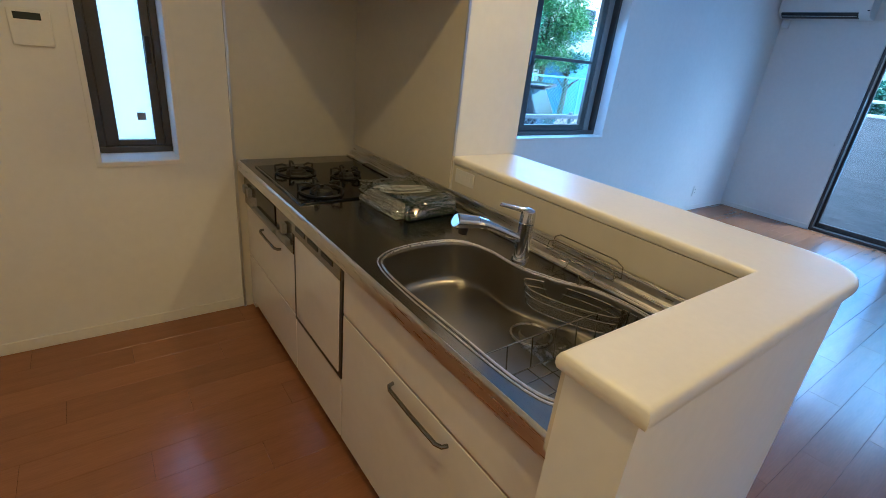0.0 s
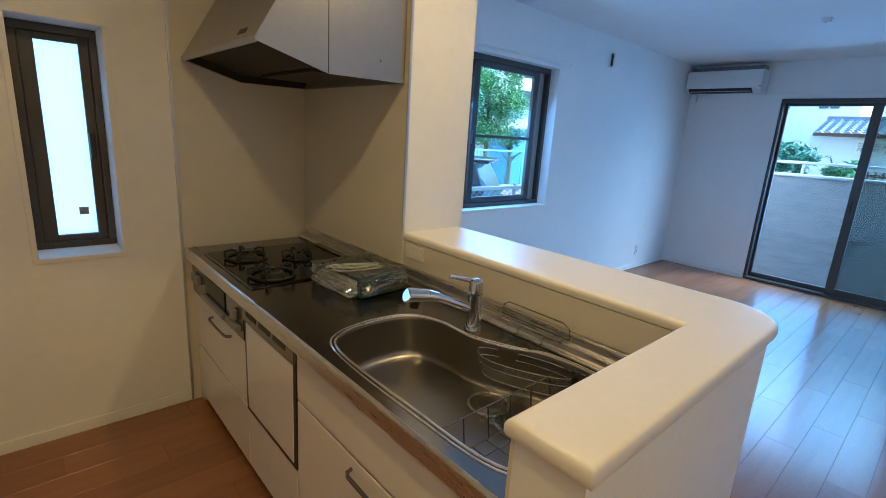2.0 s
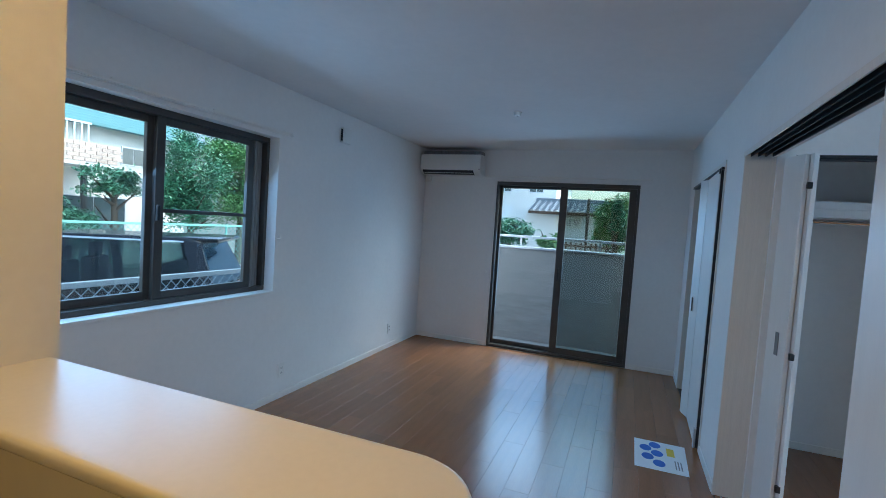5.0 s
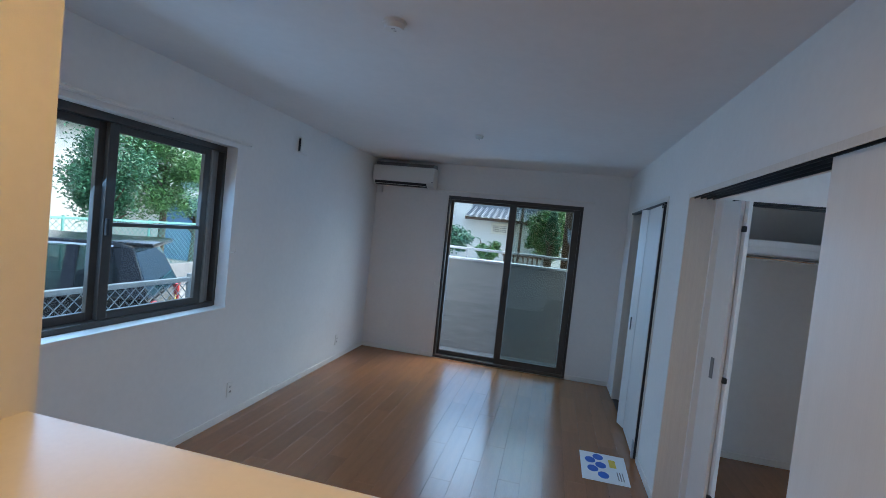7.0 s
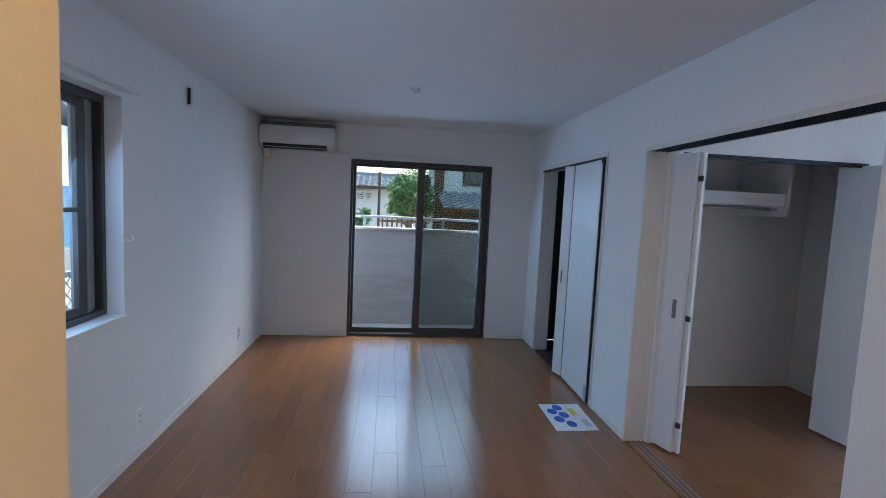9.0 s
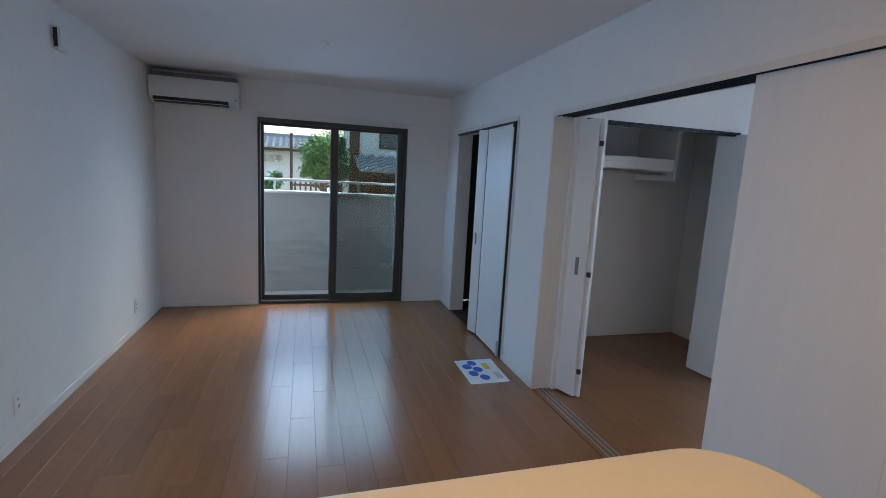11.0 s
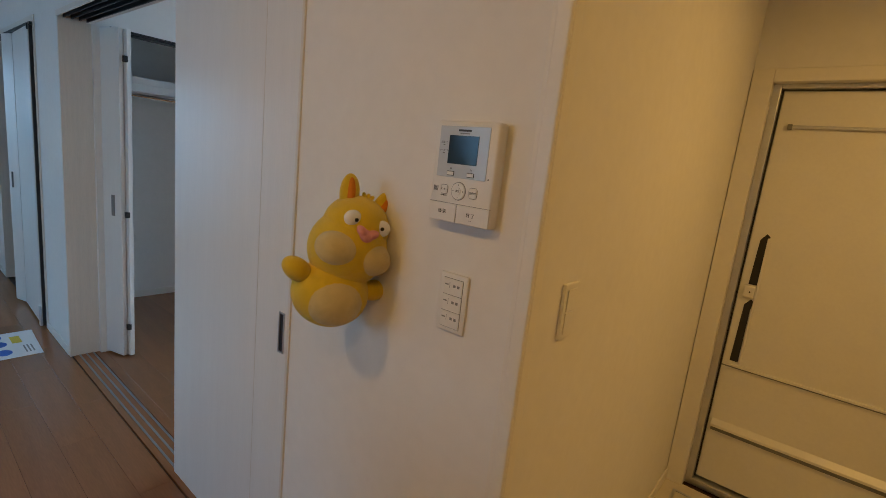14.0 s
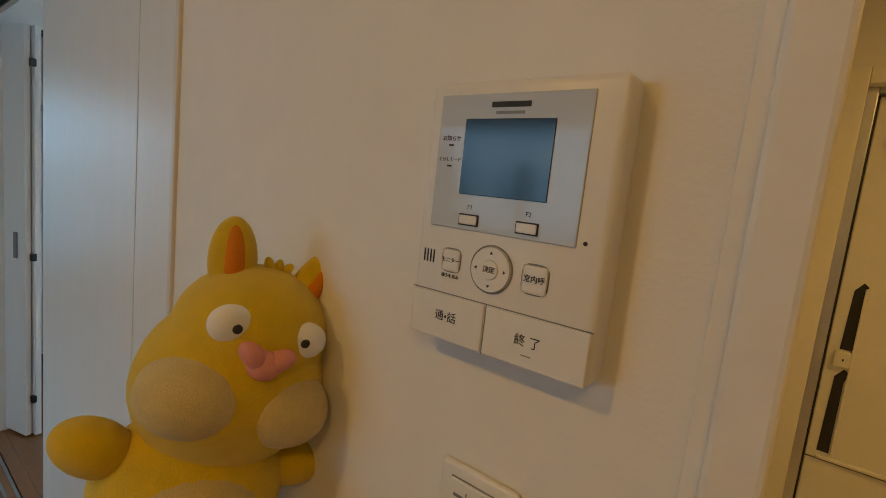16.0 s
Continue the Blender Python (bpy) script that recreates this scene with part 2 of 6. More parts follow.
# toy
M_PLUSH = material("plush_yellow", (0.76, 0.53, 0.03), 0.95, noise_scale=60, noise_amt=0.12, bump=0.9, bump_scale=900, sheen=0.35)
M_CREAM = material("plush_cream", (0.68, 0.54, 0.24), 0.95, noise_scale=60, noise_amt=0.12, bump=1.0, bump_scale=700, sheen=0.35)
M_ORANGE = material("plush_orange", (0.70, 0.22, 0.02), 0.95, noise_scale=60, noise_amt=0.1, bump=0.6, bump_scale=900)
M_PINK = material("plush_pink", (0.72, 0.30, 0.27), 0.9, noise_scale=60, noise_amt=0.08, bump=0.5, bump_scale=900)

# ---- building helpers ----
ORG = {}


def thing(name, x, y, z, label, category, group="", kind=""):
    """A top-level empty at the base of a thing."""
    ob = new(name)
    ob.location = (x, y, z)
    ob.empty_display_size = 0.05
    ORG[ob] = Vector((x, y, z))
    return tagged(ob, label, category, group, kind)


def part(name, bm, mat, parent=None, label="", smooth=False):
    """One mesh object out of a bmesh in world metres, under a thing or a part."""
    me = bpy.data.meshes.new(name)
    org = ORG.get(parent, Vector()) if parent else Vector()
    if parent:
        bmesh.ops.translate(bm, verts=bm.verts, vec=-org)
    bm.to_mesh(me)
    bm.free()
    for m in (mat if isinstance(mat, (list, tuple)) else [mat]):
        me.materials.append(m)
    if smooth:
        me.polygons.foreach_set("use_smooth", [True] * len(me.polygons))
        me.set_sharp_from_angle(angle=radians(38))
    ob = new(name, me)
    if parent:
        ob.parent = parent
        ORG[ob] = org
    return tagged(ob, label)


def single(name, bm, mat, label, category, group="", kind="", smooth=False):
    """A thing of one mesh, its origin at the foot of its bounds."""
    lo = Vector([min(v.co[i] for v in bm.verts) for i in range(3)])
    hi = Vector([max(v.co[i] for v in bm.verts) for i in range(3)])
    base = Vector(((lo.x + hi.x) / 2, (lo.y + hi.y) / 2, lo.z))
    bmesh.ops.translate(bm, verts=bm.verts, vec=-base)
    ob = part(name, bm, mat, None, smooth=smooth)
    ob.location = base
    ORG[ob] = base
    return tagged(ob, label, category, group, kind)


def cuboid(x0, x1, y0, y1, z0, z1, bevel=0.0, bm=None, seg=2):
    """A box, with rounded edges if asked, in a new bmesh or added to one."""
    b = bmesh.new()
    r = bmesh.ops.create_cube(b, size=1)
    for v in r["verts"]:
        v.co = (x0 + (v.co.x + 0.5) * (x1 - x0), y0 + (v.co.y + 0.5) * (y1 - y0), z0 + (v.co.z + 0.5) * (z1 - z0))
    if bevel:
        bmesh.ops.bevel(b, geom=b.edges[:], offset=bevel, segments=seg, affect="EDGES", profile=0.5)
    return b if bm is None else merge(bm, b)


def merge(bm, b, m=None):
    """Adds the bmesh b to bm."""
    me = bpy.data.meshes.new("tmp")
    if m is not None:
        bmesh.ops.transform(b, matrix=m, verts=b.verts)
    b.to_mesh(me)
    b.free()
    bm.from_mesh(me)
    bpy.data.meshes.remove(me)
    return bm


def rod(a, b, r, bm=None, n=8, r2=None):
    """A round bar from a to b."""
    a, b = Vector(a), Vector(b)
    d = b - a
    c = bmesh.new()
    bmesh.ops.create_cone(c, cap_ends=True, segments=n, radius1=r, radius2=r if r2 is None else r2, depth=d.length)
    m = Matrix.Translation((a + b) / 2) @ d.to_track_quat("Z", "Y").to_matrix().to_4x4()
    bmesh.ops.transform(c, matrix=m, verts=c.verts)
    return c if bm is None else merge(bm, c)


def pipe(points, r, bm=None, n=6, closed=False):
    """A wire swept along points."""
    out = bm if bm is not None else bmesh.new()
    pts = [Vector(p) for p in points]
    rings = []
    count = len(pts)
    side = None
    for i, p in enumerate(pts):
        a = pts[i - 1] if (i or closed) else p
        c = pts[(i + 1) % count] if (i < count - 1 or closed) else p
        t = (c - a).normalized()
        if side is None:
            side = t.orthogonal().normalized()
        side = (side - t * side.dot(t)).normalized()
        other = t.cross(side)
        rings.append([out.verts.new(p + (side * math.cos(k * 2 * math.pi / n) + other * math.sin(k * 2 * math.pi / n)) * r) for k in range(n)])
    for i in range(count if closed else count - 1):
        q, s = rings[i], rings[(i + 1) % count]
        for k in range(n):
            out.faces.new((q[k], q[(k + 1) % n], s[(k + 1) % n], s[k]))
    if not closed:
        out.faces.new(rings[0][::-1])
        out.faces.new(rings[-1])
    return out


def ball(x, y, z, rx, ry, rz, bm=None, u=20, v=12, turn=None):
    c = bmesh.new()
    bmesh.ops.create_uvsphere(c, u_segments=u, v_segments=v, radius=1)
    m = Matrix.Translation((x, y, z)) @ (turn or Matrix()) @ Matrix.Diagonal((rx, ry, rz, 1))
    bmesh.ops.transform(c, matrix=m, verts=c.verts)
    return c if bm is None else merge(bm, c)


def prism(outline, axis, a, b, bevel=0.0):
    """A flat outline (2D) pushed from a to b along an axis: 'x' takes (y, z), 'y' takes (x, z), 'z' takes (x, y)."""
    bm = bmesh.new()

    def at(p, d):
        return {"x": (d, p[0], p[1]), "y": (p[0], d, p[1]), "z": (p[0], p[1], d)}[axis]
    lo = [bm.verts.new(at(p, a)) for p in outline]
    hi = [bm.verts.new(at(p, b)) for p in outline]
    bm.faces.new(lo)
    bm.faces.new(hi)
    k = len(outline)
    for i in range(k):
        bm.faces.new((lo[i], lo[(i + 1) % k], hi[(i + 1) % k], hi[i]))
    bmesh.ops.recalc_face_normals(bm, faces=bm.faces)
    if bevel:
        bmesh.ops.bevel(bm, geom=bm.edges[:], offset=bevel, segments=2, affect="EDGES")
    return bm


def smooth_loop(ctrl, per=6):
    """A closed smooth curve through control points (2D)."""
    out, k = [], len(ctrl)
    for i in range(k):
        p0, p1, p2, p3 = (Vector(ctrl[(i + j - 1) % k]) for j in range(4))
        for s in range(per):
            t = s / per
            out.append(0.5 * ((2 * p1) + (p2 - p0) * t + (2 * p0 - 5 * p1 + 4 * p2 - p3) * t * t + (3 * p1 - p0 - 3 * p2 + p3) * t ** 3))
    return out


def writing(name, body, size, m, mat, parent, stretch=1.0):
    """Letters as a thin mesh; m places their middle in the world."""
    cu = bpy.data.curves.new(name, "FONT")
    cu.body, cu.size, cu.align_x, cu.align_y, cu.extrude = body, size, "CENTER", "CENTER", 0.0002
    tmp = bpy.data.objects.new(name, cu)
    scene.collection.objects.link(tmp)
    dg = bpy.context.evaluated_depsgraph_get()
    me = bpy.data.meshes.new_from_object(tmp.evaluated_get(dg))
    bpy.data.objects.remove(tmp)
    bm = bmesh.new()
    bm.from_mesh(me)
    bmesh.ops.transform(bm, matrix=m @ Matrix.Diagonal((stretch, 1, 1, 1)), verts=bm.verts)
    return part(name, bm, mat, parent)

# ---- large structure ----
CEIL = 2.53
XF, YL, YK, YS = 6.787, 2.753, 2.69, -0.453  # far wall, window wall, kitchen wall, door wall


def wall(name, boxes, label, mat=M_WALL):
    bm = bmesh.new()
    for b in boxes:
        cuboid(*b, bm=bm)
    return tagged(part(name, bm, mat), label, "wall", kind="structure")


WX0, WX1, WZ0, WZ1 = 2.02, 3.93, 0.915, 2.125  # big window opening
wall("wall_north", [(1.84, WX0, YL, 2.96, 0, CEIL), (WX1, XF + 0.17, YL, 2.96, 0, CEIL), (WX0, WX1, YL, 2.96, 0, WZ0), (WX0, WX1, YL, 2.96, WZ1, CEIL)], "white papered living room wall with a wide window")
KX0, KX1, KZ0, KZ1 = 0.268, 0.572, 0.868, 1.848  # small kitchen window opening
wall("wall_kitchen", [(-1.1, KX0, YK, 2.96, 0, CEIL), (KX1, 1.84, YK, 2.96, 0, CEIL), (KX0, KX1, YK, 2.96, 0, KZ0), (KX0, KX1, YK, 2.96, KZ1, CEIL)], "white papered kitchen wall with a narrow window")
BY0, BY1, BZ1 = 0.06, 1.752, 2.13  # balcony door opening
wall("wall_east", [(XF, 6.96, -0.62, BY0, 0, CEIL), (XF, 6.96, BY1, YL, 0, CEIL), (XF, 6.96, BY0, BY1, BZ1, CEIL), (XF, 6.96, BY0, BY1, -0.3, -0.012)], "white papered wall with the balcony door")
SX0, SX1, SZ1 = 1.76, 4.20, 2.078  # sliding door opening
FX0, FX1, FZ1 = 4.79, 6.34, 2.075  # folding door opening
YS2 = -0.605
wall("wall_south", [(1.03, SX0, YS2, YS, 0, CEIL), (SX1, FX0, YS2, YS, 0, CEIL), (FX1, XF, YS2, YS, 0, CEIL), (SX0, SX1, YS2, YS, SZ1, CEIL), (FX0, FX1, YS2, YS, FZ1, CEIL)], "white papered wall with two wide door openings")
wall("wall_hall", [(1.03, 1.15, -2.25, YS2, 0, CEIL)], "white papered passage wall")
wall("wall_hall_end", [(0.955, 1.15, -2.33, -2.25, 0, CEIL), (-1.1, 0.18, -2.33, -2.25, 0, CEIL), (0.18, 0.955, -2.33, -2.25, 1.985, CEIL)], "papered wall round the bathroom doorway")
wall("wall_west", [(-1.25, -1.1, -2.33, 2.87, 0, CEIL)], "plain papered kitchen end wall")
wall("wall_wing", [(1.492, 1.84, 1.727, YK, 0, CEIL)], "white papered wing wall beside the counter")
# the room behind the sliding doors and its closet
CX, CXB = 4.15, 5.24
wall("wall_side_room", [(1.15, 1.27, -2.95, YS2, 0, CEIL), (1.15, 1.8, -3.07, -2.95, 0, CEIL), (3.4, CXB + 0.1, -3.07, -2.95, 0, CEIL), (1.8, 3.4, -3.07, -2.95, 0, 0.9), (1.8, 3.4, -3.07, -2.95, 2.1, CEIL)], "white papered walls of the side room with an added unseen window")
# Assumed window, never in view, added as the side room's daylight source.
tagged(part("window_3", merge(merge(cuboid(1.8, 3.4, -3.06, -3.0, 0.9, 0.95), cuboid(1.8, 3.4, -3.06, -3.0, 2.05, 2.1)), merge(cuboid(1.8, 1.85, -3.06, -3.0, 0.95, 2.05), cuboid(3.35, 3.4, -3.06, -3.0, 0.95, 2.05))), M_BRONZE), "dark bronze frame of an unseen window added to light the side room", "window", kind="structure")
wall("wall_closet_front", [(CX, CX + 0.09, -2.95, -2.10, 0, CEIL), (CX, CX + 0.09, -0.69, YS2, 0, CEIL), (CX, CX + 0.09, -2.10, -0.69, 2.055, CEIL)], "white wall above and beside the closet opening")
wall("wall_closet", [(CXB, CXB + 0.1, -2.95, YS2, 0, CEIL), (CX + 0.09, CXB, -2.83, -2.72, 0, CEIL)], "white closet back and side wall")
# The room's lack of light is put into these two walls' dark colour.
wall("wall_far_room", [(CXB + 0.1, XF + 0.17, -2.0, -1.9, 0, CEIL)], "wall coloured dark for the unlit room behind the folding door", M_WOODDK)
wall("wall_far_room_side", [(XF, 6.96, -1.9, -0.62, 0, CEIL)], "side wall coloured dark for the unlit room behind the folding door", M_WOODDK)

for nm, b, lb in (("ceiling_living", (1.82, XF + 0.17, YS2, 2.96, CEIL, CEIL + 0.12), "white papered living room ceiling"),
                  ("ceiling_kitchen", (-1.25, 1.82, YS2, 2.96, CEIL, CEIL + 0.12), "white papered kitchen ceiling"),
                  ("ceiling_side_room", (1.03, XF + 0.17, -3.07, YS2, CEIL, CEIL + 0.12), "white ceiling of the side room"),
                  ("ceiling_washroom", (-1.25, 1.03, -2.33, YS2, 2.40, CEIL + 0.12), "white papered washroom ceiling"),
                  ("ceiling_bathroom", (-1.25, 1.15, -2.46, -2.33, CEIL, CEIL + 0.12), "white ceiling strip over the bathroom door")):
    tagged(part(nm, cuboid(*b), M_CEIL), lb, "ceiling", kind="structure")

floor_living = tagged(part("floor", cuboid(-1.1, XF, -3.0, 2.87, -0.2, -0.011), M_JOINT), "brown wood plank floor with dark joints", "floor", kind="structure")
ORG[floor_living] = Vector()
tagged(part("floor_washroom", cuboid(-1.1, 1.03, -2.25, -0.62, -0.011, 0.002), M_VINYL), "cream vinyl washroom floor", "floor", kind="structure")
tagged(part("door_threshold", cuboid(-1.1, 1.03, -0.62, -0.585, -0.011, 0.006, 0.002), M_JAMB), "pale wood strip between two floors", "threshold", kind="structure")


def skirting(name, runs, mat=M_TRIM):
    bm = bmesh.new()
    for r in runs:
        cuboid(*r, 0.0, 0.058, 0.003, bm)
    return tagged(part(name, bm, mat), "white skirting board", "baseboard", kind="structure")


skirting("baseboard_north", [(1.84, XF - 0.009, YL - 0.009, YL)])
skirting("baseboard_kitchen", [(-1.1, 0.815, YK - 0.009, YK)])
skirting("baseboard_east", [(XF - 0.009, XF, BY1 + 0.01, YL - 0.0), (XF - 0.009, XF, YS, BY0 - 0.01)])
skirting("baseboard_south", [(1.03, SX0 - 0.025, YS, YS + 0.009), (SX1 + 0.005, FX0 - 0.03, YS, YS + 0.009), (FX1 + 0.03, XF - 0.009, YS, YS + 0.009)])
skirting("baseboard_hall", [(1.021, 1.03, -2.24, YS)])
skirting("baseboard_closet", [(CXB - 0.009, CXB, -2.72, -0.62), (CX + 0.09, CXB - 0.009, -2.72, -2.711)])

# ---- big window ----
win = thing("window_1", 2.94, 2.83, WZ0, "dark bronze aluminium sliding window with clear panes", "window", kind="structure")
bm = bmesh.new()
for b in ((WX0, WX1, 2.845, 2.95, WZ0, WZ0 + 0.035), (WX0, WX1, 2.845, 2.95, WZ1 - 0.045, WZ1), (WX0, WX0 + 0.03, 2.845, 2.95, WZ0 + 0.035, WZ1 - 0.045), (WX1 - 0.03, WX1, 2.845, 2.95, WZ0 + 0.035, WZ1 - 0.045)):
    cuboid(*b, 0.003, bm)
part("window_frame", bm, M_BRONZE, win)


def sash(parent, x0, x1, y0, z0, z1, stile=0.05, low=0.05, high=0.045, muntin=None):
    bm = bmesh.new()
    for b in ((x0, x0 + stile, z0, z1), (x1 - stile, x1, z0, z1), (x0 + stile, x1 - stile, z0, z0 + low), (x0 + stile, x1 - stile, z1 - high, z1)):
        cuboid(b[0], b[1], y0, y0 + 0.03, b[2], b[3], 0.003, bm)
    s = part("sash", bm, M_BRONZE, parent)
    if muntin:
        part("bar", cuboid(x0 + stile, x1 - stile, y0 + 0.004, y0 + 0.026, muntin - 0.012, muntin + 0.012, 0.002), M_BRONZE, parent)
    part("pane", cuboid(x0 + stile - 0.005, x1 - stile + 0.005, y0 + 0.0125, y0 + 0.0175, z0 + low - 0.005, z1 - high + 0.005), M_GLASS, parent, "clear window pane")
    return s


sash(win, WX0 + 0.03, 3.00, 2.90, WZ0 + 0.035, WZ1 - 0.045)
sash(win, 2.985, WX1 - 0.145, 2.862, WZ0 + 0.035, WZ1 - 0.045, stile=0.06, muntin=1.505)
bm = bmesh.new()
for k in range(3):
    cuboid(WX1 - 0.140 + k * 0.038, WX1 - 0.118 + k * 0.038, 2.86 + 0.012 * k, 2.945, WZ0 + 0.036, WZ1 - 0.046, 0.002, bm)
part("side_rail", bm, M_GREYPL, win, "grey aluminium guide rails")
part("crescent_lock", cuboid(2.990, 3.010, 2.842, 2.862, 1.44, 1.54, 0.005), M_DARK, win, "small dark crescent lock")
tagged(part("window_sill_1", cuboid(WX0, WX1, YL - 0.012, 2.845, WZ0 - 0.018, WZ0 + 0.002, 0.003), M_TRIM), "white window sill board", "window sill", kind="structure")

# ---- narrow kitchen window ----
kw = thing("window_2", 0.42, 2.76, KZ0, "narrow dark bronze window with frosted glass", "window", kind="structure")
bm = bmesh.new()
for b in ((KX0, KX1, KZ0, KZ0 + 0.03), (KX0, KX1, KZ1 - 0.035, KZ1), (KX0, KX0 + 0.03, KZ0 + 0.03, KZ1 - 0.035), (KX1 - 0.03, KX1, KZ0 + 0.03, KZ1 - 0.035)):
    cuboid(b[0], b[1], 2.865, 2.95, b[2], b[3], 0.003, bm)
part("window_frame", bm, M_BRONZE, kw)
bm = bmesh.new()
for b in ((KX0 + 0.03, KX0 + 0.083, KZ0 + 0.03, KZ1 - 0.035), (KX1 - 0.068, KX1 - 0.03, KZ0 + 0.03, KZ1 - 0.035), (KX0 + 0.083, KX1 - 0.068, KZ0 + 0.03, KZ0 + 0.058), (KX0 + 0.083, KX1 - 0.068, KZ1 - 0.064, KZ1 - 0.035)):
    cuboid(b[0], b[1], 2.88, 2.915, b[2], b[3], 0.003, bm)
part("sash", bm, M_BRONZE, kw)
pn = part("pane", cuboid(KX0 + 0.078, KX1 - 0.063, 2.893, 2.899, KZ0 + 0.053, KZ1 - 0.059), M_FROST, kw, "frosted glass pane")
pn.visible_shadow = False
part("sticker", cuboid(0.440, 0.476, 2.8905, 2.893, 1.018, 1.054), M_GREYPL, kw, "small grey square sticker")
part("latch", cuboid(KX1 - 0.066, KX1 - 0.044, 2.852, 2.88, 1.28, 1.40, 0.005), M_DARK, kw, "black latch handle")
bm = bmesh.new()
for b in ((KX0 - 0.022, KX1 + 0.022, KZ0 - 0.022, KZ0 - 0.001), (KX0 - 0.022, KX1 + 0.022, KZ1 + 0.001, KZ1 + 0.022), (KX0 - 0.022, KX0 - 0.001, KZ0 - 0.001, KZ1 + 0.001), (KX1 + 0.001, KX1 + 0.022, KZ0 - 0.001, KZ1 + 0.001)):
    cuboid(b[0], b[1], YK - 0.009, YK + 0.01, b[2], b[3], 0.002, bm)
tagged(part("trim_window_2", bm, M_TRIM), "white window casing", "trim", kind="structure")

# ---- balcony door ----
bd = thing("door_balcony", 6.85, 0.91, 0, "dark bronze sliding glass balcony door", "door", kind="structure")
bm = bmesh.new()
for b in ((BY0, BY1, 0.0, 0.035), (BY0, BY1, BZ1 - 0.045, BZ1), (BY0, BY0 + 0.03, 0.035, BZ1 - 0.045), (BY1 - 0.03, BY1, 0.035, BZ1 - 0.045)):
    cuboid(6.80, 6.93, b[0], b[1], b[2], b[3], 0.003, bm)
part("door_frame", bm, M_BRONZE, bd)


def sash_x(parent, y0, y1, x0, z0, z1, stile, low, high, right_stile=None):
    bm = bmesh.new()
    rs = right_stile or stile
    for b in ((y0, y0 + rs, z0, z1), (y1 - stile, y1, z0, z1), (y0 + rs, y1 - stile, z0, z0 + low), (y0 + rs, y1 - stile, z1 - high, z1)):
        cuboid(x0, x0 + 0.035, b[0], b[1], b[2], b[3], 0.003, bm)
    part("sash", bm, M_BRONZE, parent)
    part("pane", cuboid(x0 + 0.015, x0 + 0.02, y0 + rs - 0.005, y1 - stile + 0.005, z0 + low - 0.005, z1 - high + 0.005), M_GLASS, parent, "clear glass pane")


sash_x(bd, 0.90, BY1 - 0.03, 6.875, 0.035, BZ1 - 0.045, 0.03, 0.055, 0.03, 0.06)
sash_x(bd, BY0 + 0.03, 0.955, 6.825, 0.035, BZ1 - 0.045, 0.085, 0.075, 0.03, 0.075)
part("insect_screen", cuboid(6.905, 6.907, BY0 + 0.06, 0.93, 0.05, BZ1 - 0.06), M_MESH, bd, "dark insect mesh screen")
part("pull", cuboid(6.815, 6.826, 0.905, 0.925, 0.93, 1.09, 0.003), M_DARK, bd, "dark pull handle")
part("screen_bar", cuboid(6.90, 6.912, BY0 + 0.075, BY0 + 0.11, 0.05, BZ1 - 0.06, 0.002), M_ALU, bd, "pale screen stile")
bm = bmesh.new()
for b in ((XF - 0.004, 6.80, BY1, BY1 + 0.012, 0, BZ1), (XF - 0.004, 6.80, BY0 - 0.012, BY0, 0, BZ1), (XF - 0.004, 6.80, BY0 - 0.012, BY1 + 0.012, BZ1, BZ1 + 0.012)):
    cuboid(*b, 0.002, bm)
tagged(part("trim_balcony_door", bm, M_TRIM), "white casing round the balcony door", "trim", kind="structure")

# ---- door openings: casings, sliding doors, folding door ----
bm = bmesh.new()
for b in ((SX1 - 0.022, SX1, YS2 - 0.004, YS + 0.006, 0, SZ1), (SX0, SX0 + 0.012, YS2 - 0.004, YS + 0.006, 0, SZ1), (SX0, SX1, YS + 0.001, YS + 0.008, SZ1 - 0.028, SZ1 + 0.004), (SX0, SX1, YS2 - 0.004, YS2 + 0.02, SZ1 - 0.028, SZ1 + 0.004)):
    cuboid(*b, 0.002, bm)
# Dark strip stands in for the shadow line between jamb and closet leaf.
tagged(part("trim_jamb_shade", cuboid(SX1 - 0.030, SX1 - 0.0225, YS2 - 0.020, YS2 - 0.004, 0.003, SZ1 - 0.03), M_DARK), "thin dark strip for the shadow gap at the jamb edge", "trim", kind="structure")
tagged(part("trim_sliding_door", bm, M_JAMB), "pale wood-grained casing of the sliding doors", "trim", kind="structure")
bm = bmesh.new()
cuboid(SX0 + 0.012, SX1 - 0.022, YS2 + 0.02, YS + 0.001, SZ1 - 0.006, SZ1 + 0.001, bm=bm)
for k in range(4):
    cuboid(SX0 + 0.012, SX1 - 0.022, -0.480 - 0.036 * k, -0.475 - 0.036 * k, SZ1 - 0.028, SZ1 - 0.006, bm=bm)
tagged(part("sliding_door_rail", bm, M_DARK), "dark triple head track", "door track", kind="structure")
bm = bmesh.new()
cuboid(SX0 + 0.012, SX1 - 0.022, -0.575, -0.462, -0.011, 0.0025, 0.001, bm)
tagged(part("floor_track_board", bm, M_PLANK), "brown wood floor strip under the sliding doors", "threshold", kind="structure")
bm = bmesh.new()
for k in range(3):
    cuboid(SX0 + 0.012, SX1 - 0.022, -0.501 - 0.036 * k, -0.491 - 0.036 * k, 0.0025, 0.0045, bm=bm)
tagged(part("floor_track", bm, M_GREYPL), "three thin grey floor tracks", "door track", kind="structure")


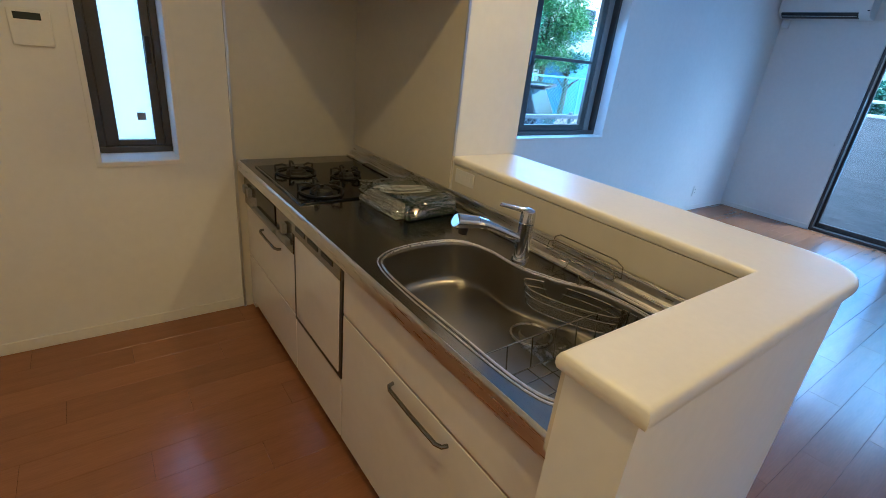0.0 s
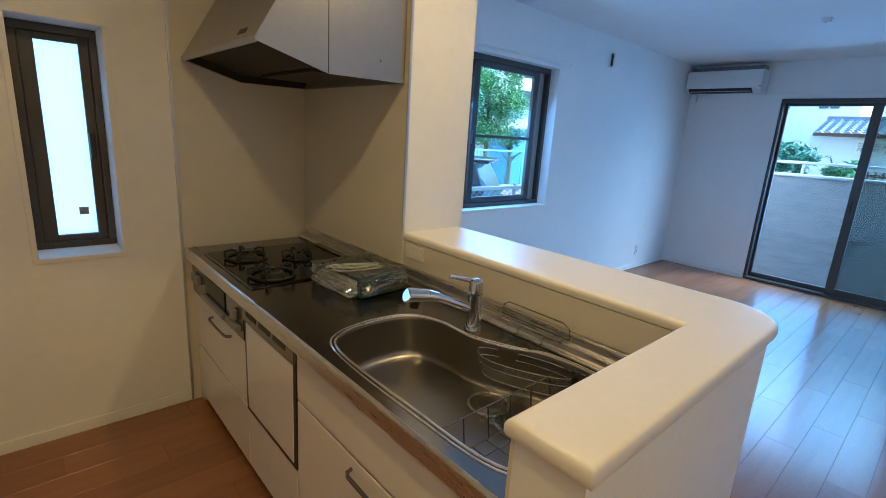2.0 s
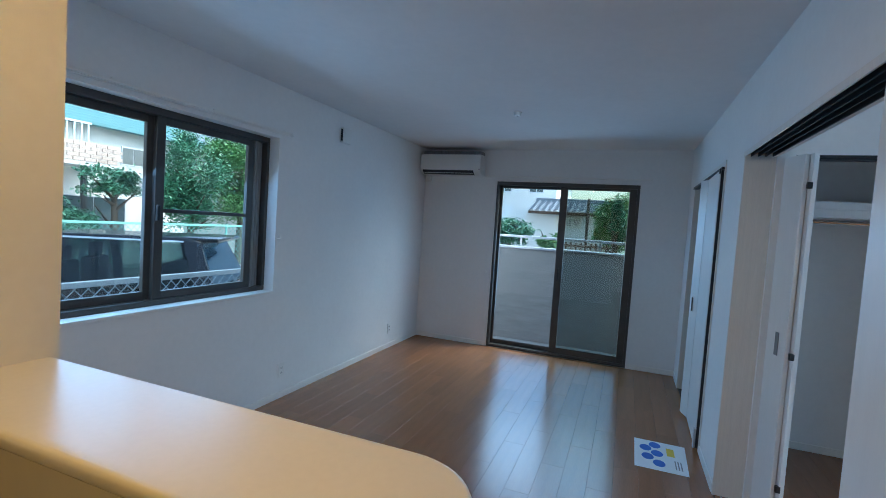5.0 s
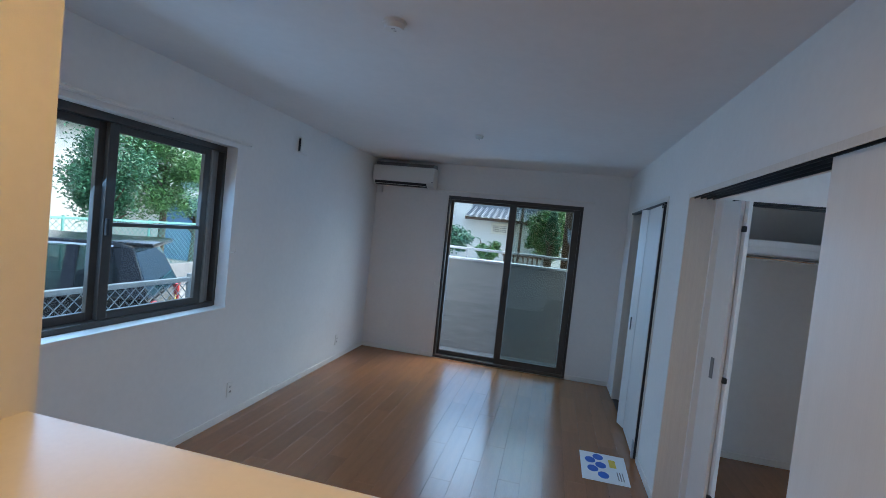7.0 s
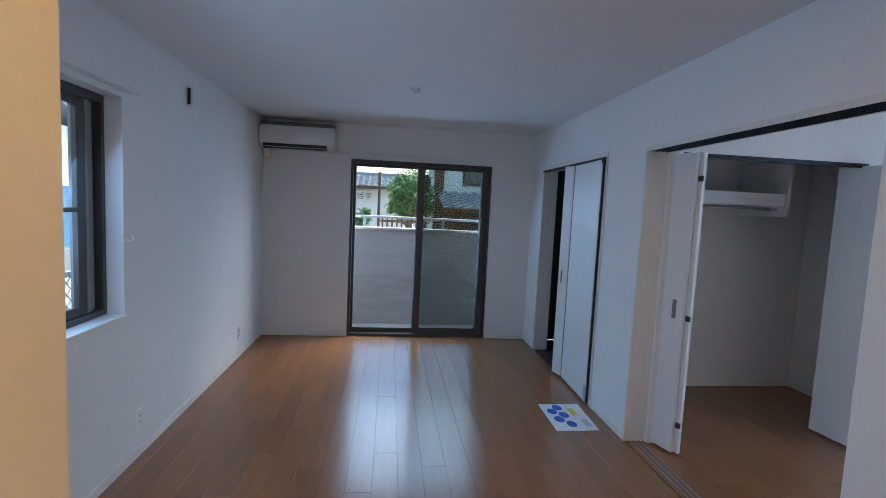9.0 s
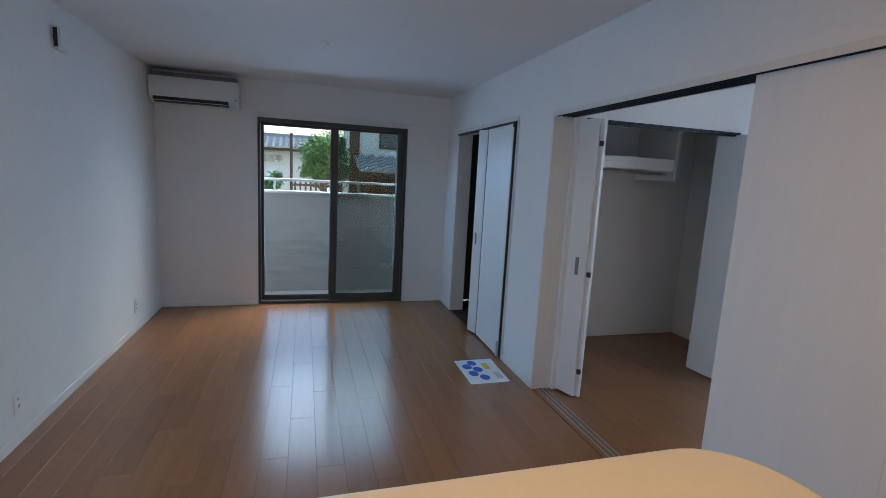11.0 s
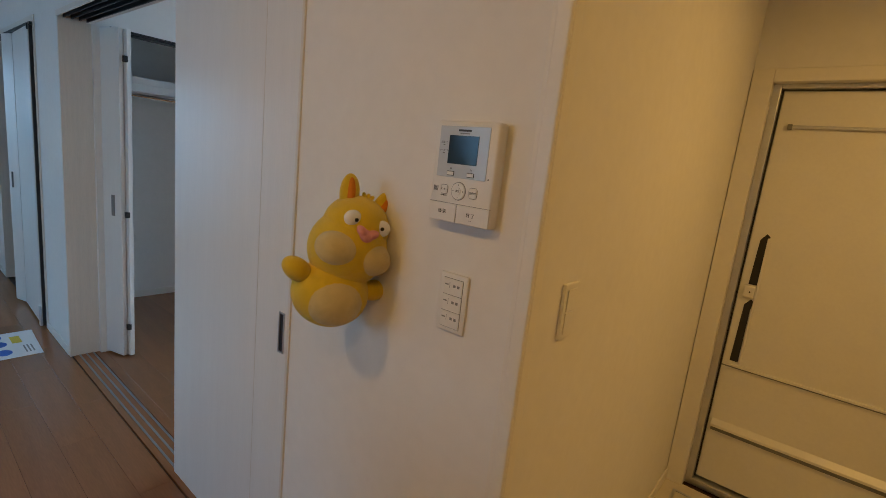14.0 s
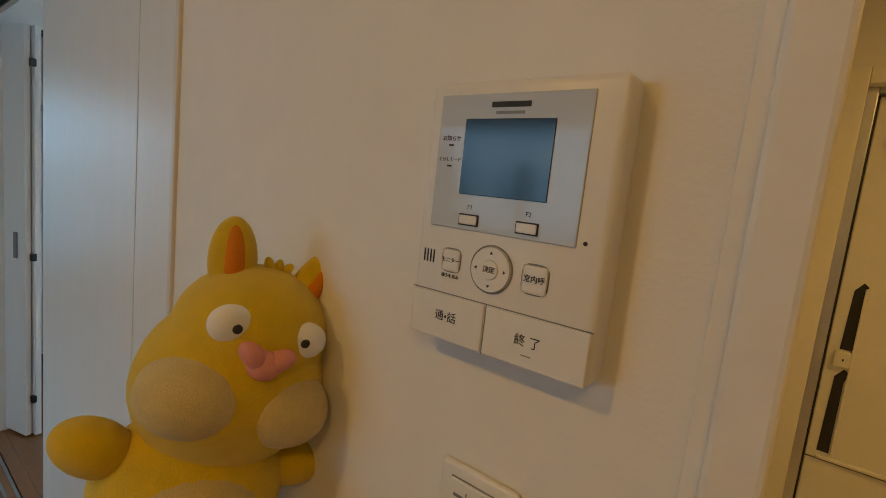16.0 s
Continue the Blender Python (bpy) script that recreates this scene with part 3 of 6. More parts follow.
def sliding_door(x0, y, handle):
    ob = thing("sliding_door", x0 + 0.43, y, 0.005, "white sheet-faced sliding door panel pushed to one side", "door", "sliding doors")
    part("leaf", cuboid(x0, x0 + 0.87, y - 0.014, y + 0.014, 0.008, SZ1 - 0.012, 0.002), M_DOOR, ob)
    part("edge_strip", cuboid(x0 + 0.222, x0 + 0.225, y + 0.0142, y + 0.0148, 0.008, SZ1 - 0.012), M_JAMB, ob, "thin vertical seam")
    if handle:
        bm = bmesh.new()
        for b in ((x0 + 0.058, x0 + 0.063, 0.855, 0.985), (x0 + 0.083, x0 + 0.088, 0.855, 0.985), (x0 + 0.063, x0 + 0.083, 0.855, 0.860), (x0 + 0.063, x0 + 0.083, 0.980, 0.985)):
            cuboid(b[0], b[1], y + 0.0142, y + 0.018, b[2], b[3], 0.001, bm)
        h = part("handle", bm, M_ALU, ob, "recessed grey metal pull")
        part("recess", cuboid(x0 + 0.063, x0 + 0.083, y + 0.0142, y + 0.0152, 0.860, 0.980), M_DARK, h)
    return ob


sliding_door(SX0 + 0.014, -0.494, True)
sliding_door(SX0 + 0.016, -0.530, False)
sliding_door(SX0 + 0.018, -0.566, False)

bm = bmesh.new()
for b in ((FX0 - 0.028, FX0 + 0.005, YS2 - 0.004, YS + 0.008, 0, FZ1), (FX1 - 0.006, FX1 + 0.028, YS2 - 0.004, YS + 0.008, 0, FZ1), (FX0 - 0.028, FX1 + 0.028, YS + 0.001, YS + 0.008, FZ1, FZ1 + 0.045)):
    cuboid(*b, 0.002, bm)
tagged(part("trim_folding_door", bm, M_JAMB), "pale casing of the folding door", "trim", kind="structure")
tagged(part("folding_door_rail", cuboid(FX0, FX1, -0.475, -0.43, FZ1 - 0.018, FZ1), M_DARK), "dark head track", "door track", kind="structure")


def leaf(name, ax, ay, bx, by, thick, z0, z1, mat, parent):
    """An upright door leaf between two plan points."""
    d = Vector((bx - ax, by - ay, 0))
    b = cuboid(0, d.length, -thick / 2, thick / 2, z0, z1, 0.003)
    m = Matrix.Translation((ax, ay, 0)) @ Matrix.Rotation(math.atan2(d.y, d.x), 4, "Z")
    bmesh.ops.transform(b, matrix=m, verts=b.verts)
    return part(name, b, mat, parent)


fd = thing("folding_door", 5.1, -0.44, 0.01, "white folding door standing half open", "door")
leaf("leaf", FX0 + 0.020, -0.437, 5.405, -0.452, 0.028, 0.02, FZ1 - 0.02, M_DOOR, fd)
leaf("leaf", 5.432, -0.452, 5.565, -0.412, 0.028, 0.02, FZ1 - 0.02, M_DOOR, fd)
part("hinge_strip", cuboid(5.404, 5.434, -0.462, -0.444, 0.02, FZ1 - 0.02), M_DARK, fd, "dark hinge joint")
# Dark strip gives the open gap beside the casing its shade.
part("gap_strip", cuboid(FX0 + 0.007, FX0 + 0.018, -0.455, -0.428, 0.02, FZ1 - 0.02), M_DARK, fd, "dark strip for the shaded gap at the casing")
part("pivot", cuboid(FX0 + 0.004, FX0 + 0.045, -0.424, -0.412, 0.02, 0.16, 0.002), M_ALU, fd, "metal floor pivot")
part("top_pivot", cuboid(FX0 + 0.004, FX0 + 0.02, -0.424, -0.416, FZ1 - 0.05, FZ1 - 0.015, 0.002), M_DARK, fd, "black top pivot")
part("handle", cuboid(5.50, 5.512, -0.414, -0.404, 0.93, 1.05, 0.003), M_GREYPL, fd, "small grey handle")

# closet doors in the side room
cd = thing("closet_door", 4.1, -0.66, 0.01, "white folded closet door leaf with black catches", "door", "closet doors")
leaf("leaf", 4.215, -0.632, 3.995, -0.700, 0.026, 0.012, 2.04, M_DOOR, cd)
leaf("leaf", 4.20, -0.690, 3.975, -0.735, 0.026, 0.012, 2.04, M_DOOR, cd)
for z in (0.21, 0.945, 1.87):
    b = cuboid(-0.012, 0.012, -0.012, 0.012, -0.018, 0.018, 0.003)
    bmesh.ops.translate(b, verts=b.verts, vec=(3.979, -0.716, z))
    part("catch", b, M_DARK, cd, "small black catch")
b = cuboid(0.0, 0.030, 0.0, 0.004, 0.93, 1.06, 0.0015)
bmesh.ops.transform(b, matrix=Matrix.Translation((4.045, -0.670, 0)) @ Matrix.Rotation(math.atan2(0.068, 0.22), 4, "Z"), verts=b.verts)
part("handle", b, M_GREYPL, cd, "flat grey pull")
cd2 = thing("closet_door", 4.1, -2.09, 0.01, "white closet door leaf standing open", "door", "closet doors")
leaf("leaf", 4.33, -2.07, 3.86, -2.125, 0.026, 0.012, 2.04, M_DOOR, cd2)
leaf("leaf", 4.31, -2.10, 3.86, -2.16, 0.026, 0.012, 2.04, M_DOOR, cd2)
tagged(part("trim_closet", merge(cuboid(CX - 0.004, CX + 0.094, -2.10, -0.69, 2.045, 2.057, 0.002), cuboid(CX + 0.02, CX + 0.05, -2.10, -0.69, 2.03, 2.045)), [M_DARK]), "dark closet head track", "door track", kind="structure")
sh = thing("closet_shelf", 5.0, -1.4, 1.74, "white closet shelf with a metal hanging rail", "shelf")
part("board", cuboid(4.72, CXB, -2.0, -0.605, 1.80, 1.85, 0.002), M_DOOR, sh)
part("apron", cuboid(4.72, 4.74, -2.0, -0.605, 1.745, 1.80, 0.002), M_DOOR, sh)
part("hanging_rail", rod((4.80, -2.0, 1.72), (4.80, -0.605, 1.72), 0.014), M_CHROME, sh, "round metal hanging rail")
part("end_panel", cuboid(4.70, CXB, -2.035, -2.0, 1.66, 2.12, 0.002), M_DOOR, sh, "white upright end board")
# corner bead at the passage
tagged(part("trim_corner", merge(merge(cuboid(1.018, 1.048, YS, YS + 0.011, 0.058, CEIL, 0.004), cuboid(1.018, 1.03, YS - 0.03, YS, 0.058, CEIL, 0.003)), cuboid(1.0465, 1.058, YS, YS + 0.004, 0.058, CEIL, 0.001)), M_TRIM), "white corner trim", "trim", kind="structure")

# ---- washroom with a closed bathroom door ----
bm = bmesh.new()
for b in ((0.946, 1.027, -2.36, -2.232, 0, 2.03), (0.10, 0.19, -2.36, -2.232, 0, 2.03), (0.19, 0.946, -2.36, -2.232, 1.975, 2.03)):
    cuboid(*b, 0.004, bm)
tagged(part("trim_bathroom_door", bm, M_TRIM), "cream casing round the bathroom doorway", "trim", kind="structure")
bm = bmesh.new()
for b in ((0.914, 0.946, -2.345, -2.285, 0.03, 1.975), (0.19, 0.946, -2.345, -2.285, 0.0, 0.035), (0.19, 0.215, -2.345, -2.285, 0.03, 1.975), (0.215, 0.914, -2.345, -2.285, 1.955, 1.975)):
    cuboid(*b, 0.003, bm)
tagged(part("door_frame_bathroom", bm, M_ALU), "aluminium bathroom door frame", "door frame", kind="structure")
tagged(part("wall_bathroom", cuboid(-1.25, 1.15, -2.46, -2.40, 0, CEIL), M_CAB), "plain white wall behind the bathroom door", "wall", kind="structure")
bdoor = thing("bathroom_door", 0.56, -2.33, 0.03, "closed glossy white bathroom door with a long dark grip", "door")
part("leaf", cuboid(0.222, 0.906, -2.345, -2.318, 0.66, 1.950, 0.004), M_WHITEPL, bdoor)
part("lower_panel", cuboid(0.222, 0.906, -2.345, -2.322, 0.045, 0.654, 0.003), M_WHITEPL, bdoor, "plain lower panel")
part("gap_strip", cuboid(0.906, 0.913, -2.343, -2.316, 0.04, 1.953), M_DARK, bdoor, "black strip filling the gap at the frame")
part("groove", cuboid(0.222, 0.906, -2.340, -2.324, 0.653, 0.661), M_GREYPL, bdoor, "grey joint above the lower panel")
part("ledge", cuboid(0.222, 0.875, -2.320, -2.308, 0.662, 0.676, 0.004), M_WHITEPL, bdoor, "narrow rounded ledge")
part("towel_rail", cuboid(0.222, 0.862, -2.318, -2.306, 1.788, 1.804, 0.003), M_ALU, bdoor, "slim metal rail near the top")
part("rail_end", cuboid(0.846, 0.864, -2.318, -2.302, 1.784, 1.808, 0.003), M_GREYPL, bdoor)
part("vent_strip", prism([(-2.322, 0.375), (-2.300, 0.350), (-2.300, 0.338), (-2.322, 0.332)], "x", 0.222, 0.892), M_WHITEPL, bdoor, "sloping vent strip")
# Grey band is the vent strip's shadow, put in as colour.
part("vent_shade", cuboid(0.222, 0.890, -2.3225, -2.312, 0.316, 0.331), M_GREYPL, bdoor, "grey band for the shadow under the vent strip")
def grip(z0, z1, x0, x1):
    return prism([(x0, z0), (x1, z0), (x1 - 0.006, z1 - 0.03), (x1 - 0.028, z1), (x0 - 0.008, z1 - 0.012), (x0, z1 - 0.05)], "y", -2.319, -2.3155)
part("grip_recess", grip(1.075, 1.318, 0.838, 0.872), M_DARK, bdoor, "dark recessed grip")
part("grip_recess", grip(0.690, 1.005, 0.842, 0.876), M_DARK, bdoor, "dark recessed grip")
part("grip_lip", cuboid(0.829, 0.838, -2.318, -2.308, 0.69, 1.30, 0.003), M_WHITEPL, bdoor)
lt = part("latch", cuboid(0.838, 0.884, -2.318, -2.300, 1.010, 1.072, 0.008), M_WHITEPL, bdoor, "white latch")
part("latch_dot", cuboid(0.856, 0.861, -2.300, -2.2985, 1.036, 1.044), M_DARK, lt)
bmh = bmesh.new()
for b in ((0.44, 0.97, -2.17, -2.155), (0.44, 0.97, -1.665, -1.65), (0.955, 0.97, -2.155, -1.665), (0.44, 0.455, -2.155, -1.665)):
    cuboid(b[0], b[1], b[2], b[3], 0.002, 0.007, 0.001, bmh)
fh = thing("floor_hatch", 0.7, -1.9, 0.002, "floor hatch with a thin aluminium frame", "hatch")
part("frame", bmh, M_ALU, fh)
part("lid", cuboid(0.457, 0.953, -2.153, -1.667, 0.002, 0.005, 0.001), M_VINYL, fh)

# ---- kitchen ----
LZ = 1.066  # ledge top


def ledge_outline(inset=0.0):
    i = inset
    cx, cy, r = 1.66, 0.525, 0.165 - i
    arc = [(cx + r * math.sin(a), cy - r * math.cos(a)) for a in [k * math.pi / 20 for k in range(11)]]
    return [(0.786 + i, 0.36 + i)] + arc + [(1.825 - i, 1.726), (1.486 + i, 1.726), (1.486 + i, 0.521 - i), (0.786 + i, 0.521 - i)]


hw = tagged(part("wall_counter", prism([(0.80, 0.376), (1.675, 0.376), (1.675, 1.727), (1.502, 1.727), (1.502, 0.507), (0.80, 0.507)], "z", 0, LZ - 0.036), M_WALL), "white papered half wall around the kitchen counter", "wall", kind="structure")
lg = thing("counter_ledge", 1.5, 1.0, LZ - 0.036, "cream laminate counter ledge with a rounded outer corner", "counter")
bm = bmesh.new()
levels = [(0.012, LZ - 0.036), (0.003, LZ - 0.032), (0.0, LZ - 0.024), (0.0, LZ - 0.012), (0.003, LZ - 0.0045), (0.008, LZ - 0.001), (0.013, LZ), (0.030, LZ)]
rings = [[bm.verts.new((*p, z)) for p in ledge_outline(i)] for i, z in levels]
for a, b in zip(rings, rings[1:]):
    k = len(a)
    for j in range(k):
        bm.faces.new((a[j], a[(j + 1) % k], b[(j + 1) % k], b[j]))
bmesh.ops.recalc_face_normals(bm, faces=bm.faces)
part("rounded_edge", bm, M_LEDGE, lg, "rounded nosing", smooth=True)
part("slab", prism(ledge_outline(0.030), "z", LZ - 0.036, LZ), M_LEDGE, lg)
tagged(part("trim_panel_sink", merge(cuboid(1.492, 1.502, 0.507, 1.727, 0.92, LZ - 0.036), cuboid(0.80, 1.492, 0.507, 0.515, 0.862, LZ - 0.036)), M_PANEL), "cream wipe-clean panel behind the sink", "panel", kind="structure")
tagged(part("trim_panel_hob_side", cuboid(1.482, 1.492, 1.735, YK, 0.862, CEIL), M_PANEL), "cream kitchen panel beside the hob", "panel", kind="structure")
tagged(part("trim_panel_hob", cuboid(0.826, 1.482, YK - 0.010, YK, 0.0, CEIL), M_PANEL), "cream kitchen panel behind the hob", "panel", kind="structure")
tagged(part("trim_panel_edge", cuboid(0.814, 0.826, YK - 0.016, YK, 0.0, CEIL, 0.001), M_ALU), "thin metal edge strip of the kitchen panel", "trim", kind="structure")
tagged(part("trim_panel_edge_wing", cuboid(1.480, 1.492, 1.727, 1.735, LZ, CEIL, 0.001), M_ALU), "thin metal edge strip on the wing wall", "trim", kind="structure")

# worktop with the sink cut out
SINK = smooth_loop([(0.893, 1.22), (0.955, 1.325), (1.10, 1.355), (1.235, 1.325), (1.285, 1.22), (1.285, 1.08), (1.325, 0.96), (1.385, 0.86), (1.40, 0.72), (1.36, 0.60), (1.25, 0.565), (1.05, 0.562), (0.94, 0.572), (0.893, 0.65), (0.888, 0.90)], 5)
WT = 0.862
wt = thing("worktop", 1.15, 1.55, 0.80, "brushed stainless steel worktop with a raised back edge", "worktop")
bm = bmesh.new()
outer = [(0.836, 0.522), (1.46, 0.522), (1.46, 2.655), (0.836, 2.655)]
ov = [bm.verts.new((*p, WT)) for p in outer]
iv = [bm.verts.new((p.x, p.y, WT)) for p in SINK]
edges = [bm.edges.new((ov[i], ov[(i + 1) % 4])) for i in range(4)] + [bm.edges.new((iv[i], iv[(i + 1) % len(iv)])) for i in range(len(iv))]
bmesh.ops.triangle_fill(bm, use_beauty=True, use_dissolve=False, edges=edges)
bmesh.ops.recalc_face_normals(bm, faces=bm.faces)
if sum(f.normal.z for f in bm.faces) < 0:
    bmesh.ops.reverse_faces(bm, faces=bm.faces)
part("top", bm, M_STEEL, wt)
front = prism([(0.836, WT), (0.832, WT + 0.002), (0.828, WT - 0.001), (0.826, WT - 0.008), (0.828, 0.806), (0.836, 0.804)], "y", 0.522, 2.655)
part("front_lip", front, M_STEEL_LIT, wt, "folded steel front lip", smooth=True)
back = prism([(1.428, WT), (1.424, WT + 0.005), (1.428, WT + 0.008), (1.440, WT + 0.008), (1.446, WT + 0.012), (1.448, WT + 0.026), (1.452, WT + 0.030), (1.462, WT + 0.030), (1.467, WT + 0.034), (1.469, WT + 0.056), (1.474, WT + 0.060), (1.482, WT + 0.060), (1.482, WT - 0.02), (1.428, WT - 0.02)], "y", 0.530, 2.655)
part("upstand", back, M_STEEL_LIT, wt, "stepped steel upstand")
for x, z, r in ((1.427, 0.008, 0.0022), (1.451, 0.030, 0.0028), (1.473, 0.060, 0.0028)):
    part("upstand_edge", rod((x, 0.532, WT + z - 0.001), (x, 2.654, WT + z - 0.001), r, n=8), M_STEEL_LIT, wt, smooth=True)
side = prism([(0.535, WT), (0.537, WT + 0.006), (0.532, WT + 0.010), (0.528, WT + 0.034), (0.524, WT + 0.038), (0.5155, WT + 0.038), (0.5155, WT - 0.02), (0.535, WT - 0.02)], "x", 0.84, 1.482)
part("side_upstand", side, M_STEEL_LIT, wt, "low steel upstand along the half wall")
rim = bmesh.new()
for off in (0.004, 0.019):
    pts = []
    c = sum(SINK, Vector((0, 0))) / len(SINK)
    for p in SINK:
        d = (p - c).normalized()
        pts.append((p.x + d.x * off, p.y + d.y * off, WT + 0.001))
    pipe(pts, 0.0035 if off < 0.01 else 0.0025, rim, 6, True)
part("sink_rim", rim, M_STEEL_LIT, wt, "pressed rim around the sink", smooth=True)
sk = thing("kitchen_sink", 1.13, 0.95, WT - 0.155, "deep stainless steel sink basin", "sink")
bm = bmesh.new()
c = sum(SINK, Vector((0, 0))) / len(SINK)
prof = [(1.004, 0.0), (0.998, -0.004), (0.995, -0.012), (0.993, -0.03), (0.988, -0.09), (0.985, -0.116), (0.978, -0.130), (0.962, -0.140), (0.938, -0.146), (0.90, -0.149), (0.85, -0.150), (0.45, -0.153), (0.12, -0.156)]
rings = [[bm.verts.new((c.x + (p.x - c.x) * s, c.y + (p.y - c.y) * s, WT + z)) for p in SINK] for s, z in prof]
for a, b in zip(rings, rings[1:]):
    k = len(a)
    for j in range(k):
        bm.faces.new((a[j], b[j], b[(j + 1) % k], a[(j + 1) % k]))
bm.faces.new(rings[-1])
bmesh.ops.recalc_face_normals(bm, faces=bm.faces)
bmesh.ops.reverse_faces(bm, faces=bm.faces)
part("basin", bm, M_SINK, sk, smooth=True)
drain = bmesh.new()
pipe([(1.235 + 0.062 * math.cos(a), 0.935 + 0.062 * math.sin(a), WT - 0.149) for a in [k * math.pi / 12 for k in range(24)]], 0.004, drain, 6, True)
part("drain_ring", drain, M_STEEL_LIT, sk, "polished drain ring", smooth=True)
part("drain_cap", rod((1.235, 0.935, WT - 0.158), (1.235, 0.935, WT - 0.144), 0.042, n=24, r2=0.034), M_SINK, sk, "domed drain cover")
# wire baskets and rack in the sink
bk = thing("sink_basket", 1.28, 0.87, WT - 0.08, "perforated steel strainer basket hung in the sink corner", "basket")
bm = bmesh.new()
bo = smooth_loop([(1.275, 1.03), (1.33, 0.96), (1.375, 0.85), (1.385, 0.76), (1.345, 0.74), (1.30, 0.79), (1.255, 0.88), (1.235, 0.97)], 4)
for z, s in ((WT - 0.012, 1.0), (WT - 0.035, 0.97), (WT - 0.07, 0.90)):
    cc = sum(bo, Vector((0, 0))) / len(bo)
    pipe([(cc.x + (p.x - cc.x) * s, cc.y + (p.y - cc.y) * s, z) for p in bo], 0.0022, bm, 5, True)
part("rim", bm, M_WIRE, bk, smooth=True)
bm = bmesh.new()
cc = sum(bo, Vector((0, 0))) / len(bo)
lo = [bm.verts.new((cc.x + (p.x - cc.x) * 0.89, cc.y + (p.y - cc.y) * 0.89, WT - 0.072)) for p in bo]
hi = [bm.verts.new((cc.x + (p.x - cc.x) * 0.985, cc.y + (p.y - cc.y) * 0.985, WT - 0.02)) for p in bo]
bm.faces.new(lo)
for j in range(len(bo)):
    bm.faces.new((lo[j], lo[(j + 1) % len(bo)], hi[(j + 1) % len(bo)], hi[j]))
part("bowl", bm, see_through("perforated_steel", (0.10, 0.095, 0.085), 0.5), bk)
rk = thing("dish_rack", 1.1, 0.66, WT - 0.03, "steel wire dish rack laid across the sink", "dish rack")
bm = bmesh.new()
RX0, RX1, RY0, RY1, RZ = 0.90, 1.385, 0.575, 0.785, WT - 0.012
pipe([(RX0, RY1, RZ), (RX1, RY1, RZ), (RX1, RY0, RZ), (RX0, RY0, RZ)], 0.0022, bm, 6, True)
pipe([(RX0 + 0.03, RY1 - 0.012, RZ - 0.085), (RX1 - 0.03, RY1 - 0.012, RZ - 0.085), (RX1 - 0.03, RY0 + 0.01, RZ - 0.085), (RX0 + 0.03, RY0 + 0.01, RZ - 0.085)], 0.0018, bm, 6, True)
part("frame", bm, M_WIRE, rk, smooth=True)
for k in range(5):
    x = RX0 + 0.07 + k * 0.085
    part("upright", pipe([(x, RY1, RZ), (x, RY1 - 0.012, RZ - 0.085)], 0.0018, n=5), M_WIRE, rk, smooth=True)
for k in range(9):
    x = RX0 + 0.05 + k * 0.048
    part("wire", pipe([(x, RY0 + 0.01, RZ - 0.086), (x, RY1 - 0.012, RZ - 0.086)], 0.0014, n=5), M_WIRE, rk, smooth=True)
for k in range(3):
    y = RY0 + 0.05 + k * 0.055
    part("wire", pipe([(RX0 + 0.03, y, RZ - 0.089), (RX1 - 0.03, y, RZ - 0.089)], 0.0014, n=5), M_WIRE, rk, smooth=True)
for y in (RY0 + 0.02, RY1 - 0.03):
    part("upright", pipe([(RX0 + 0.005, y, RZ), (RX0 + 0.03, y, RZ - 0.085)], 0.0018, n=5), M_WIRE, rk, smooth=True)
# crumpled clear wrap lying by the drain
wrap = bmesh.new()
grid = [[wrap.verts.new((1.15 + 0.15 * i / 13 + 0.010 * noise.noise(Vector((i * 0.6, j * 0.7, 1.0))), 0.80 + 0.10 * j / 9 + 0.010 * noise.noise(Vector((i * 0.6, j * 0.7, 5.0))), WT - 0.147 + 0.010 * (1 - abs(j - 4.5) / 5) + 0.016 * abs(noise.noise(Vector((i * 0.8, j * 0.8, 9.0)))))) for i in range(14)] for j in range(10)]
for j in range(9):
    for i in range(13):
        wrap.faces.new((grid[j][i], grid[j][i + 1], grid[j + 1][i + 1], grid[j + 1][i]))
single("plastic_wrap", wrap, M_FILM, "crumpled sheet of clear plastic wrap in the sink", "plastic wrap")
ch = thing("cutlery_holder", 1.36, 0.68, WT - 0.06, "clear ribbed cutlery holder hung on the rack", "holder")
for k in range(6):
    part("rib", cuboid(1.370, 1.376, 0.60 + k * 0.026, 0.622 + k * 0.026, WT - 0.062, WT + 0.004, 0.001), M_WIRE, ch)
sr = thing("wire_sponge_rack", 1.43, 0.98, WT + 0.0, "bent wire sponge rack hooked on the back edge", "wire rack")
loop = [(1.464, 1.105, WT + 0.040), (1.464, 1.10, WT + 0.075), (1.464, 1.08, WT + 0.088), (1.464, 0.86, WT + 0.088), (1.464, 0.835, WT + 0.075), (1.464, 0.83, WT + 0.040)]
part("frame", pipe(loop, 0.0022, n=6, closed=True), M_WIRE, sr, smooth=True)
loop = [(1.432, 1.10, WT + 0.036), (1.432, 1.095, WT + 0.066), (1.432, 1.075, WT + 0.076), (1.432, 0.865, WT + 0.076), (1.432, 0.84, WT + 0.066), (1.432, 0.835, WT + 0.036)]
part("front_loop", pipe(loop, 0.0020, n=6, closed=True), M_WIRE, sr, smooth=True)
for y in (1.09, 0.845):
    part("tie", pipe([(1.464, y, WT + 0.042), (1.448, y, WT + 0.034), (1.432, y, WT + 0.038)], 0.002, n=5), M_WIRE, sr, smooth=True)
